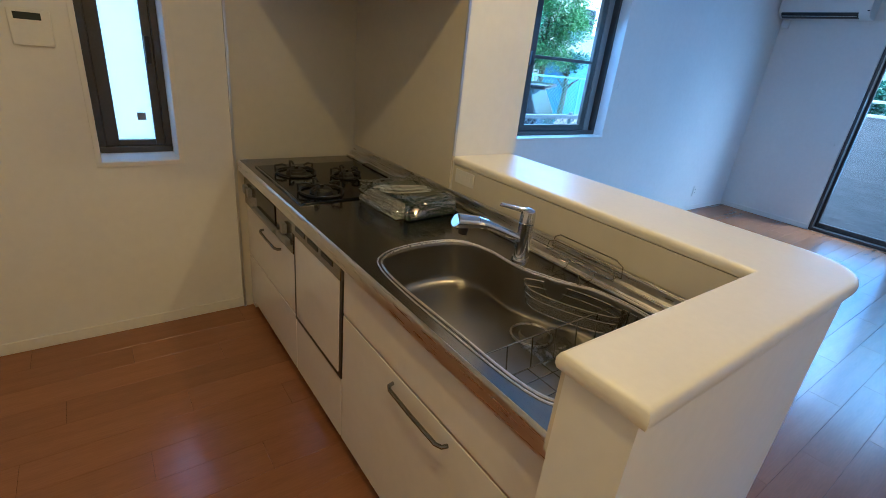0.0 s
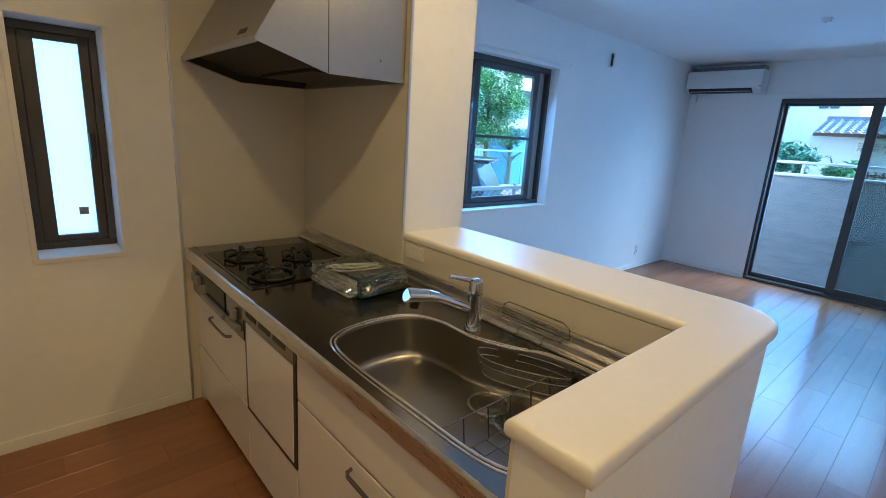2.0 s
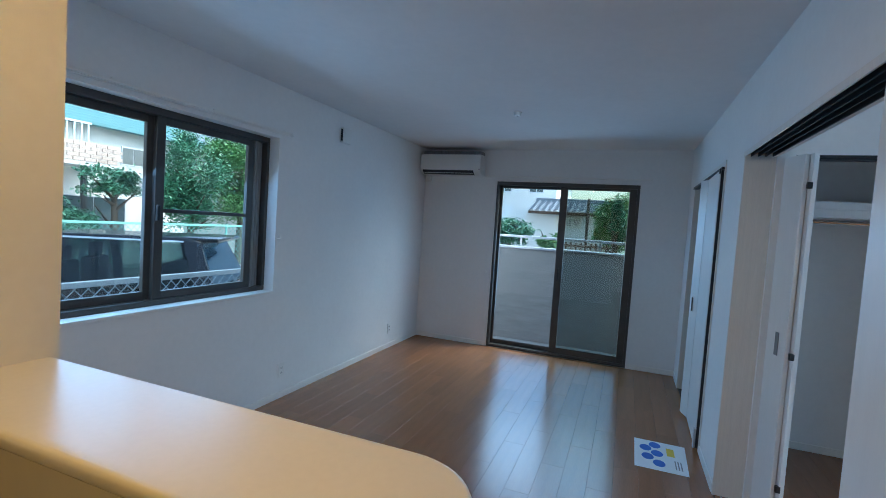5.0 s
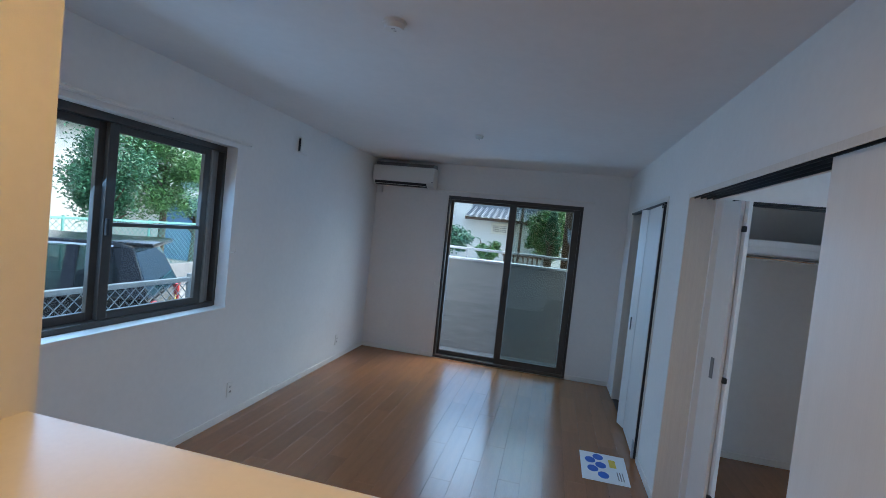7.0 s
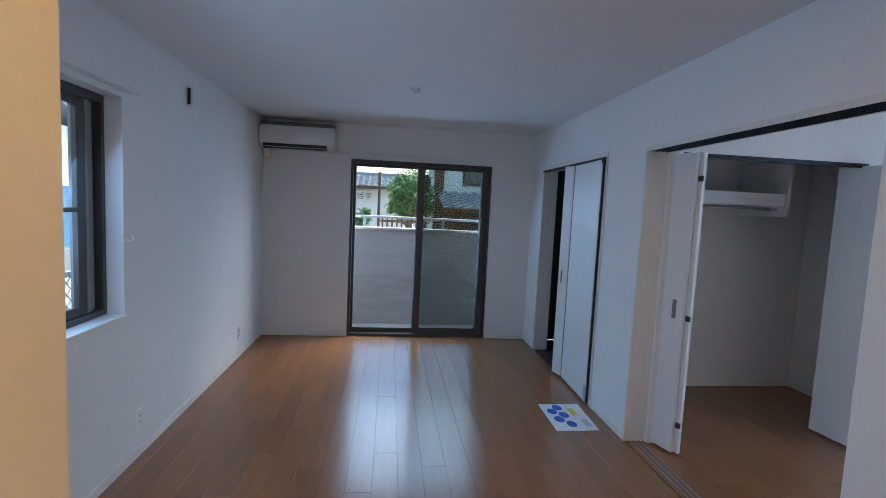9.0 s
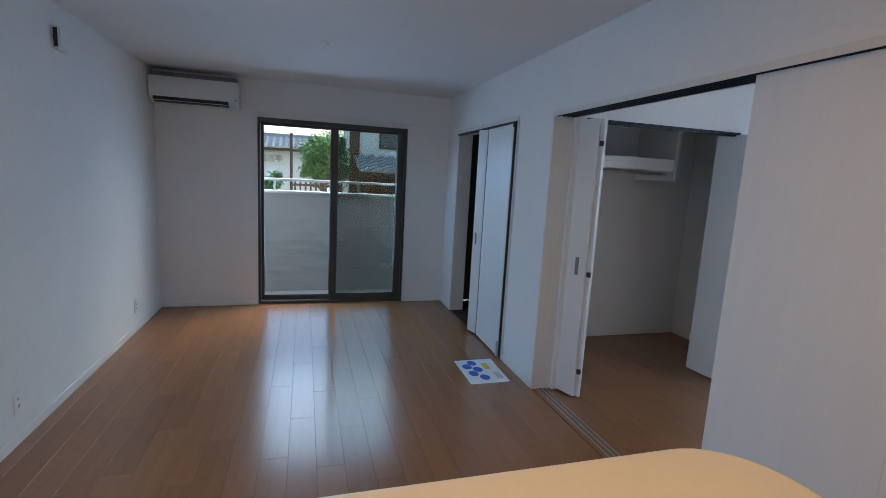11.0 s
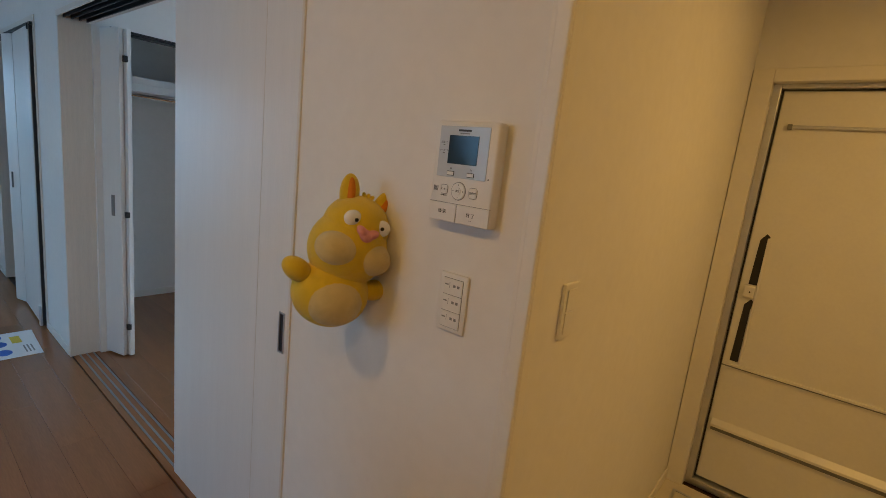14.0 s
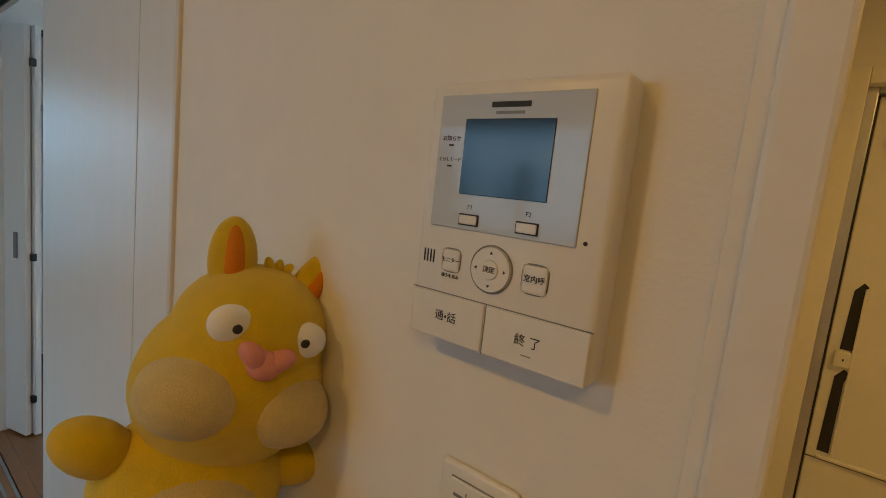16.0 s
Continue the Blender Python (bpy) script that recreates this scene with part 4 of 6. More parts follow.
for y in (0.90, 1.00):
    part("hook", pipe([(1.432, y, WT + 0.036), (1.42, y, WT + 0.012), (1.37, y, WT + 0.006), (1.358, y, WT + 0.010), (1.355, y, WT + 0.042)], 0.002, n=5), M_WIRE, sr, smooth=True)
# faucet
fa = thing("kitchen_faucet", 1.345, 1.13, WT, "chrome single-lever kitchen faucet with a pull-out head", "faucet")
bm = rod((1.345, 1.13, WT), (1.345, 1.13, WT + 0.010), 0.030, n=28, r2=0.028)
rod((1.345, 1.13, WT + 0.010), (1.345, 1.13, WT + 0.126), 0.0245, bm, 28)
part("body", bm, M_CHROME, fa, smooth=True)
part("joint_ring", rod((1.345, 1.13, WT + 0.126), (1.345, 1.13, WT + 0.129), 0.0225, n=28), M_DARK, fa, "dark joint line")
bm = rod((1.345, 1.13, WT + 0.129), (1.345, 1.13, WT + 0.165), 0.025, n=28, r2=0.0235)
ball(1.345, 1.13, WT + 0.165, 0.0235, 0.0235, 0.014, bm)
part("cartridge_cap", bm, M_CHROME, fa, smooth=True)
bm = rod((1.338, 1.136, WT + 0.168), (1.282, 1.184, WT + 0.178), 0.009, n=14, r2=0.0055)
ball(1.280, 1.186, WT + 0.178, 0.0085, 0.0085, 0.007, bm, 12, 8)
part("lever", bm, M_CHROME, fa, smooth=True)
bm = pipe([(1.345, 1.13, WT + 0.066), (1.315, 1.142, WT + 0.080), (1.26, 1.164, WT + 0.104), (1.215, 1.182, WT + 0.122)], 0.0150, n=16)
part("spout", bm, M_CHROME, fa, smooth=True)
bm = rod((1.222, 1.179, WT + 0.120), (1.19, 1.192, WT + 0.128), 0.0165, n=24, r2=0.0195)
rod((1.19, 1.192, WT + 0.128), (1.128, 1.2165, WT + 0.132), 0.0205, bm, 24, 0.0255)
part("spray_head", bm, M_CHROME, fa, smooth=False)
part("end_disc", rod((1.131, 1.2160, WT + 0.1315), (1.1235, 1.2172, WT + 0.1358), 0.0255, n=24, r2=0.0225), M_CHROME, fa, "polished round end face")
part("nozzle", rod((1.150, 1.208, WT + 0.114), (1.147, 1.209, WT + 0.090), 0.0165, n=18, r2=0.0145), M_DARK, fa, "black nozzle")
# gas hob
hb = thing("gas_hob", 1.13, 2.18, WT, "black glass three-burner gas hob", "hob")
part("glass_top", cuboid(0.878, 1.395, 1.88, 2.49, WT, WT + 0.008, 0.003), M_HOB, hb)
part("edge_trim", merge(cuboid(0.870, 0.878, 1.876, 2.494, WT, WT + 0.007, 0.001), cuboid(0.87, 1.40, 2.49, 2.496, WT, WT + 0.007, 0.001)), M_STEEL, hb)


def burner(x, y, r):
    z = WT + 0.008
    bm = rod((x, y, z), (x, y, z + 0.014), r * 0.55, n=24, r2=r * 0.5)
    rod((x, y, z + 0.014), (x, y, z + 0.022), r * 0.42, bm, 24, r * 0.36)
    part("burner_cap", bm, M_IRON, hb, smooth=True)
    part("sensor", rod((x, y, z + 0.022), (x, y, z + 0.034), 0.009, n=12), M_STEEL, hb)
    g = bmesh.new()
    pipe([(x + r * math.cos(a), y + r * math.sin(a), z + 0.006) for a in [k * math.pi / 12 for k in range(24)]], 0.005, g, 6, True)
    for k in range(5):
        a = k * 2 * math.pi / 5 + 0.3
        ca, sa = math.cos(a), math.sin(a)
        pipe([(x + r * 1.05 * ca, y + r * 1.05 * sa, z + 0.004), (x + r * 1.08 * ca, y + r * 1.08 * sa, z + 0.034), (x + r * 0.72 * ca, y + r * 0.72 * sa, z + 0.040), (x + r * 0.5 * ca, y + r * 0.5 * sa, z + 0.034)], 0.0055, g, 6)
    part("pan_support", g, M_IRON, hb, "black cast pan support", smooth=True)


burner(1.01, 2.315, 0.088)
burner(1.215, 2.205, 0.066)
burner(1.005, 1.995, 0.090)
part("vent_grille", cuboid(1.405, 1.44, 1.95, 2.42, WT, WT + 0.012, 0.003), M_STEEL, hb, "slotted rear exhaust cover")

# base units
def front_panel(parent, name, y0, y1, z0, z1, mat=M_CAB, x=0.852, t=0.018):
    return part(name, cuboid(x, x + t, y0 + 0.0015, y1 - 0.0015, z0 + 0.0015, z1 - 0.0015, 0.002), mat, parent)


def bar_handle(parent, y0, y1, z):
    return part("handle", pipe([(0.852, y0, z), (0.836, y0 + 0.004, z), (0.828, y0 + 0.02, z), (0.826, (y0 + y1) / 2, z), (0.828, y1 - 0.02, z), (0.836, y1 - 0.004, z), (0.852, y1, z)], 0.006, n=10), M_STEEL, parent, "curved satin metal handle", smooth=True)


def carcass(parent, y0, y1):
    part("body", cuboid(0.871, 1.44, y0 + 0.001, y1 - 0.001, 0.06, 0.66), M_CAB, parent)
    part("kickboard", cuboid(0.90, 0.915, y0 + 0.001, y1 - 0.001, 0.0, 0.06), M_DARK, parent, "dark recessed kickboard")


u1 = thing("sink_cabinet", 1.15, 0.98, 0, "glossy white sink base unit with two wide drawers", "cabinet")
carcass(u1, 0.522, 1.432)
d1 = front_panel(u1, "top_drawer", 0.522, 1.432, 0.618, 0.798)
d2 = front_panel(u1, "lower_drawer", 0.522, 1.432, 0.065, 0.611)
part("finger_rail", cuboid(0.854, 0.870, 0.524, 1.430, 0.611, 0.618), M_ALU, u1, "thin aluminium gap strip")
bar_handle(d2, 0.815, 1.085, 0.572)
u2 = thing("dishwasher", 1.15, 1.67, 0, "built-in dishwasher with a white front and a dark control strip", "dishwasher")
carcass(u2, 1.432, 1.905)
front_panel(u2, "door", 1.454, 1.882, 0.358, 0.734, x=0.846, t=0.024)
front_panel(u2, "kick_panel", 1.436, 1.903, 0.065, 0.340)
cs = front_panel(u2, "control_strip", 1.434, 1.903, 0.738, 0.800, M_STEEL, x=0.842, t=0.028)
for k in range(3):
    part("slot", cuboid(0.840, 0.8425, 1.50 + k * 0.13, 1.60 + k * 0.13, 0.766, 0.784, 0.0008), M_DARK, cs)
# Dark strips draw the shade in the gaps round the proud door.
part("side_gap_shade", cuboid(0.849, 0.870, 1.4345, 1.4545, 0.34, 0.738), M_DARK, u2)
part("side_gap_shade", cuboid(0.849, 0.870, 1.8815, 1.9035, 0.34, 0.738), M_DARK, u2)
part("bottom_gap_shade", cuboid(0.849, 0.870, 1.455, 1.881, 0.3405, 0.3585), M_DARK, u2)
u3 = thing("hob_cabinet", 1.15, 2.27, 0, "white hob base unit with a steel grill front and drawers", "cabinet")
carcass(u3, 1.905, 2.632)
d3 = front_panel(u3, "upper_drawer", 1.905, 2.632, 0.352, 0.634)
front_panel(u3, "lower_drawer", 1.905, 2.632, 0.065, 0.348)
bar_handle(d3, 2.08, 2.335, 0.595)
gp = front_panel(u3, "grill_front", 1.905, 2.632, 0.640, 0.800, M_STEEL, x=0.846, t=0.024)
part("grill_window", cuboid(0.842, 0.847, 2.12, 2.40, 0.690, 0.785, 0.002), M_HOB, gp, "dark grill window")
part("grill_handle", cuboid(0.822, 0.846, 2.10, 2.42, 0.668, 0.690, 0.006), M_GREYPL, gp, "grey grill pull bar")
for y, nm in ((2.50, "knob"), (1.99, "knob"), (2.57, "knob")):
    part(nm, cuboid(0.826, 0.846, y - 0.022, y + 0.022, 0.71, 0.755, 0.006), M_GREYPL, gp)
part("control_flap", cuboid(0.824, 0.846, 1.93, 2.06, 0.672, 0.70, 0.005), M_GREYPL, gp, "grey push control")
tagged(part("trim_filler", cuboid(0.866, 0.88, 2.634, YK - 0.011, 0.0, 0.862, 0.001), M_CAB), "white filler strip beside the units", "trim", kind="structure")

# range hood
HY0, HY1 = 1.757, YK - 0.012
rh = thing("range_hood", 1.18, 2.2, 1.685, "dark grey metal range hood with a slanted front", "range hood")
prof = [(0.872, 1.757), (0.872, 1.772), (1.23, 2.38), (1.48, 2.38), (1.48, 1.690), (1.135, 1.685)]
bm = bmesh.new()
inner = [(p[0], p[1]) for p in prof]
lo = [bm.verts.new((p[0], HY0, p[1])) for p in inner]
hi = [bm.verts.new((p[0], HY1, p[1])) for p in inner]
k = len(inner)
for j in range(k):
    if j in (4, 5):
        continue
    bm.faces.new((lo[j], lo[(j + 1) % k], hi[(j + 1) % k], hi[j]))
bm.faces.new(lo[::-1])
bm.faces.new(hi)
bmesh.ops.recalc_face_normals(bm, faces=bm.faces)
part("shell", bm, M_GREYMETAL, rh)
bm = bmesh.new()
a = [(0.873, 1.758), (1.136, 1.686), (1.479, 1.691)]
rows = [[bm.verts.new((x + (0.012 if i == 0 else 0), y, z + dz)) for i, (x, z) in enumerate(a)] for y, dz in ((HY0 + 0.006, 0.002), (HY0 + 0.03, 0.035), (HY1 - 0.03, 0.035), (HY1 - 0.004, 0.002))]
for p, q in zip(rows, rows[1:]):
    for j in range(2):
        bm.faces.new((p[j], p[j + 1], q[j + 1], q[j]))
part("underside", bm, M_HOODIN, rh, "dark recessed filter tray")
part("front_lip", cuboid(0.868, 0.876, HY0, HY1, 1.750, 1.774, 0.002), M_GREYMETAL, rh)
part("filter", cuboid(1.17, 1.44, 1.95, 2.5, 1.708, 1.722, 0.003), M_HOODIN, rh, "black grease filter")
part("seam", cuboid(1.133, 1.136, HY0 - 0.001, HY0 + 0.001, 1.687, 2.2), M_DARK, rh)
bdg = cuboid(-0.0045, 0.0045, 1.885, 1.965, -0.012, 0.012, 0.003)
bmesh.ops.transform(bdg, matrix=Matrix.Translation((0.893, 0, 1.803)) @ Matrix.Rotation(math.atan2(0.358, 0.608), 4, "Y"), verts=bdg.verts)
part("badge", bdg, M_DARK, rh, "small dark badge plate")
part("screw", rod((1.36, HY0 - 0.002, 1.76), (1.36, HY0, 1.76), 0.004, n=10), M_STEEL, rh)
part("top_cover", cuboid(1.22, 1.48, HY0 + 0.002, HY1, 2.38, CEIL), M_GREYMETAL, rh)

# small kitchen things
rm = thing("heater_remote", 0.124, YK, 1.33, "white water heater control panel with a dark display", "control panel")
part("case", cuboid(0.060, 0.188, YK - 0.018, YK, 1.332, 1.462, 0.004), M_WHITEPL, rm)
part("display", cuboid(0.078, 0.160, YK - 0.0195, YK - 0.018, 1.425, 1.450, 0.0005), M_SCREEN, rm, "dark display")
part("lid", cuboid(0.064, 0.184, YK - 0.0205, YK - 0.018, 1.340, 1.400, 0.001), M_WHITEPL, rm)
so = thing("wall_socket", 1.492, 1.64, 0.955, "white double socket under the ledge", "socket")
part("plate", cuboid(1.484, 1.492, 1.582, 1.702, 0.962, 1.020, 0.003), M_WHITEPL, so)
for y in (1.612, 1.642, 1.672):
    part("insert", cuboid(1.4825, 1.4845, y - 0.010, y + 0.010, 0.982, 1.002, 0.0008), M_TRIM, so)
# bagged booklets on the worktop
bg = thing("bagged_booklets", 1.27, 1.72, WT, "stack of booklets in a clear crumpled plastic bag", "bag")
turn = Matrix.Translation((1.265, 1.735, WT)) @ Matrix.Rotation(radians(4), 4, "Z") @ Matrix.Diagonal((1.2, 1.12, 0.80, 1))
M_PAGES = material("paper_pages", (0.52, 0.51, 0.47), 0.6, noise_scale=40, noise_amt=0.15)
M_FOLDER = material("folder_green", (0.016, 0.042, 0.034), 0.3, noise_scale=9, noise_amt=0.3, bump=0.1, bump_scale=60)
for k in range(6):
    b = cuboid(-0.112 + 0.004 * k + 0.003 * (k % 2), 0.06, -0.120 - 0.004 * (k % 3), 0.145 - 0.006 * k, 0.003 + k * 0.0105, 0.0095 + k * 0.0105, 0.002)
    bmesh.ops.transform(b, matrix=turn @ Matrix.Rotation(radians(1.6 * (k % 3 - 1)), 4, "Z"), verts=b.verts)
    part("booklet", b, M_PAGES, bg)
b = cuboid(-0.088, 0.110, -0.148, -0.118, 0.002, 0.084, 0.006)
cuboid(-0.070, 0.112, -0.120, 0.13, 0.068, 0.084, 0.005, b)
bmesh.ops.transform(b, matrix=turn, verts=b.verts)
part("folder", b, M_FOLDER, bg, "dark green folder")
for k in range(5):
    lp = [(0.085 * math.cos(a) + 0.006 * (k - 2), (0.020 + 0.004 * k) * math.sin(a) - 0.01 * k, 0.092 + 0.005 * (k % 3) + 0.003 * math.sin(2 * a + k)) for a in [q * math.pi / 10 for q in range(20)]]
    b = pipe(lp, 0.0038, n=7, closed=True)
    bmesh.ops.transform(b, matrix=turn @ Matrix.Translation((-0.005, 0.025, 0)) @ Matrix.Rotation(radians(-22), 4, "Z"), verts=b.verts)
    part("cable_loop", b, M_WHITEPL, bg, "white folded cable", smooth=True)
for i in range(7):
    b = cuboid(-0.045 + i * 0.013, -0.036 + i * 0.013, -0.1492, -0.1482, 0.042, 0.052)
    bmesh.ops.transform(b, matrix=turn, verts=b.verts)
    part("print_mark", b, M_GREYPL, bg)
b = bmesh.new()
bmesh.ops.create_icosphere(b, subdivisions=5, radius=1)
for v in b.verts:
    p = v.co
    q = Vector((math.copysign(abs(p.x) ** 0.55, p.x) * 0.128, math.copysign(abs(p.y) ** 0.55, p.y) * 0.168, max(0.001, 0.054 + math.copysign(abs(p.z) ** 0.6, p.z) * 0.056)))
    n = noise.noise(p * 3.0) * 0.020 + (abs(noise.noise(p * 6.5)) - 0.2) * 0.022 + noise.noise(p * 14.0) * 0.009
    v.co = q + p.normalized() * n
    v.co.z = max(v.co.z, 0.001)
bmesh.ops.transform(b, matrix=turn, verts=b.verts)
part("plastic_bag", b, M_FILM, bg, "clear crinkled plastic bag", smooth=False)
fx = thing("ceiling_downlight", 0.36, 0.95, CEIL - 0.02, "round white ceiling downlight above the kitchen", "ceiling light")
bm = pipe([(0.36 + 0.075 * math.cos(a), 0.95 + 0.075 * math.sin(a), CEIL - 0.004) for a in [k * math.pi / 16 for k in range(32)]], 0.006, n=8, closed=True)
part("ring", bm, M_WHITEPL, fx, smooth=True)
fx2 = thing("ceiling_downlight", 1.62, 0.95, CEIL - 0.02, "round white ceiling downlight above the counter", "ceiling light")
bm = pipe([(1.62 + 0.075 * math.cos(a), 0.95 + 0.075 * math.sin(a), CEIL - 0.004) for a in [k * math.pi / 16 for k in range(32)]], 0.006, n=8, closed=True)
part("ring", bm, M_WHITEPL, fx2, smooth=True)

# ---- living room things ----
ac = thing("air_conditioner", 6.68, 2.34, 2.18, "white wall air conditioner near the ceiling", "air conditioner")
prof = [(6.786, 2.435), (6.60, 2.435), (6.568, 2.43), (6.558, 2.415), (6.556, 2.26), (6.566, 2.225), (6.60, 2.195), (6.66, 2.182), (6.786, 2.182)]
part("case", prism(prof, "y", 1.922, 2.735, 0.004), M_WHITEPL, ac, smooth=True)
part("outlet", prism([(6.5625, 2.232), (6.5655, 2.218), (6.606, 2.190), (6.64, 2.183), (6.64, 2.180), (6.602, 2.1865), (6.562, 2.216)], "y", 2.01, 2.70), M_DARK, ac, "dark air outlet slot")
part("flap", cuboid(6.575, 6.60, 2.02, 2.69, 2.196, 2.201, 0.001), M_WHITEPL, ac)
part("top_grille", prism([(6.786, 2.435), (6.595, 2.435), (6.615, 2.478), (6.786, 2.488)], "y", 1.94, 2.715), M_GREYPL, ac, "grey top intake")
for k in range(16):
    part("grille_slat", cuboid(6.590, 6.606, 1.955 + k * 0.048, 1.941 + k * 0.048, 2.437, 2.476), M_GREYPL, ac)
part("lamp_window", cuboid(6.5553, 6.5565, 1.925, 1.945, 2.245, 2.253), M_SCREEN, ac)
pc = single("pipe_cover", cuboid(6.74, XF, 2.66, 2.735, 2.09, 2.182, 0.01), M_WHITEPL, "white pipe cover below the air conditioner", "pipe cover")


def curtain_rail(name_pts, label):
    (ax, ay, az), (bx, by, bz) = name_pts
    ob = thing("curtain_rail", (ax + bx) / 2, (ay + by) / 2, az, label, "curtain rail", "curtain rails")
    along_x = abs(bx - ax) > abs(by - ay)
    for k in range(2):
        o = 0.035 * k
        if along_x:
            b = cuboid(ax, bx, ay + o - 0.008, ay + o + 0.008, az - 0.008, az + 0.008, 0.003)
        else:
            b = cuboid(ax + o - 0.008, ax + o + 0.008, ay, by, az - 0.008, az + 0.008, 0.003)
        part("track", b, M_TRIM, ob)
    for f in (0.04, 0.35, 0.65, 0.96):
        x, y = ax + (bx - ax) * f, ay + (by - ay) * f
        if along_x:
            b = cuboid(x - 0.01, x + 0.01, ay - 0.004, YL, az + 0.008, az + 0.016, 0.002)
        else:
            b = cuboid(ax - 0.004, XF, y - 0.01, y + 0.01, az + 0.008, az + 0.016, 0.002)
        part("bracket", b, M_WHITEPL, ob)
    for p in ((ax, ay), (bx, by)):
        part("end_cap", cuboid(p[0] - 0.012, p[0] + 0.012, p[1] - 0.012, p[1] + 0.012, az - 0.012, az + 0.012, 0.004), M_WHITEPL, ob)
    return ob


curtain_rail(((1.86, 2.70, 2.165), (4.01, 2.70, 2.165)), "white double curtain rail above the wide window")
curtain_rail(((6.72, -0.05, 2.185), (6.72, 1.88, 2.185)), "white double curtain rail above the balcony door")
vt = thing("wall_vent", 4.80, YL, 2.24, "white square wall vent with its cover open", "vent")
part("case", cuboid(4.745, 4.885, YL - 0.035, YL, 2.245, 2.385, 0.004), M_WHITEPL, vt)
part("gap", cuboid(4.7435, 4.7455, YL - 0.03, YL - 0.008, 2.258, 2.372), M_DARK, vt, "dark side gap")
part("cover", cuboid(4.755, 4.875, YL - 0.041, YL - 0.035, 2.255, 2.375, 0.002), M_WHITEPL, vt)


def outlet(x, z, label):
    ob = thing("wall_outlet", x, YL, z - 0.06, label, "outlet", "wall outlets")
    part("plate", cuboid(x - 0.035, x + 0.035, YL - 0.008, YL, z - 0.06, z + 0.06, 0.003), M_WHITEPL, ob)
    for dz in (-0.02, 0.02):
        part("slots", merge(cuboid(x - 0.008, x - 0.005, YL - 0.0095, YL - 0.008, z + dz - 0.008, z + dz + 0.008), cuboid(x + 0.005, x + 0.008, YL - 0.0095, YL - 0.008, z + dz - 0.008, z + dz + 0.008)), M_DARK, ob)
    return ob


outlet(4.07, 0.235, "white wall outlet plate above the skirting")
outlet(5.97, 0.24, "white wall outlet plate near the far corner")


def tieback(x, y, z, ax):
    ob = thing("curtain_hook", x, y, z, "small white curtain tieback hook", "hook", "curtain hooks")
    d = Vector((0, -1, 0)) if ax == "y" else Vector((-1, 0, 0))
    p = Vector((x, y, z))
    s = Vector((1, 0, 0)) if ax == "y" else Vector((0, 1, 0))
    part("base", rod(p, p + d * 0.006, 0.013, n=16), M_WHITEPL, ob)
    part("arm", pipe([p, p + d * 0.03, p + d * 0.04 + Vector((0, 0, 0.012)), p + d * 0.034 + Vector((0, 0, 0.03))], 0.004, n=8), M_WHITEPL, ob, smooth=True)


tieback(3.95, YL, 1.335, "y")
tieback(XF, 0.0, 0.955, "x")
tieback(XF, 1.82, 0.955, "x")


def rosette(x, y, label, r=0.032):
    ob = thing("ceiling_socket", x, y, CEIL - 0.03, label, "ceiling socket", "ceiling sockets")
    part("base", rod((x, y, CEIL - 0.012), (x, y, CEIL), r * 1.15, n=28), M_WHITEPL, ob, smooth=True)
    part("body", rod((x, y, CEIL - 0.032), (x, y, CEIL - 0.012), r * 0.85, n=28, r2=r), M_WHITEPL, ob, smooth=True)
    bm = merge(cuboid(x - 0.012, x - 0.009, y - 0.008, y + 0.008, CEIL - 0.0332, CEIL - 0.032), cuboid(x + 0.009, x + 0.012, y - 0.008, y + 0.008, CEIL - 0.0332, CEIL - 0.032))
    part("slots", bm, M_DARK, ob)


rosette(4.93, 1.11, "small white ceiling lamp socket")
rosette(2.74, 1.14, "white ceiling lamp socket near the kitchen", 0.045)

# printed sheet on the floor
ps = thing("floor_notice", 4.57, -0.185, 0.001, "white floor sheet printed with blue ovals and a yellow mark", "sheet")
NC = Vector((4.57, -0.185))
part("sheet", prism([(4.805, -0.017), (4.335, -0.012), (4.340, -0.345), (4.808, -0.362)], "z", 0.0008, 0.0018), M_PAPER, ps)
for k, (u, v) in enumerate(((0.165, 0.03), (0.095, 0.095), (0.03, 0.02), (-0.045, 0.085), (-0.125, 0.015))):
    out = [(NC.x + u + 0.052 * math.cos(a), NC.y + v + 0.040 * math.sin(a)) for a in [j * math.pi / 12 for j in range(24)]]
    part("blue_oval", prism(out, "z", 0.002, 0.0023 + 0.0002 * (k % 2)), M_BLUE, ps, "blue printed oval")
part("yellow_mark", cuboid(NC.x + 0.02, NC.x + 0.15, NC.y - 0.095, NC.y - 0.045, 0.002, 0.0024), M_YEL, ps, "yellow printed patch")
for k in range(3):
    part("text_bar", cuboid(NC.x - 0.17, NC.x - 0.04, NC.y - 0.13 + k * 0.018, NC.y - 0.122 + k * 0.018, 0.002, 0.0023), M_GREYPL, ps)

# ---- door phone and switches on the passage wall ----
IX0, IX1, IZ0, IZ1 = 1.112, 1.260, 1.369, 1.561
IK = 1.0
IY = YS + 0.028


def face(x, z, off=0.0):
    """A frame on the door phone's front: x to the viewer's right, y up."""
    return Matrix(((-1, 0, 0, IX1 - (IX1 - x) * IK), (0, 0, 1, IY + off), (0, 1, 0, z), (0, 0, 0, 1)))


def on_face(name, u0, u1, v0, v1, d0, d1, mat, parent, label="", bevel=0.0):
    """A box on the front: u from the viewer's left in metres, v down from the top."""
    return part(name, cuboid(IX1 - u1 * IK, IX1 - u0 * IK, IY + d0, IY + d1, IZ1 - v1, IZ1 - v0, bevel), mat, parent, label)


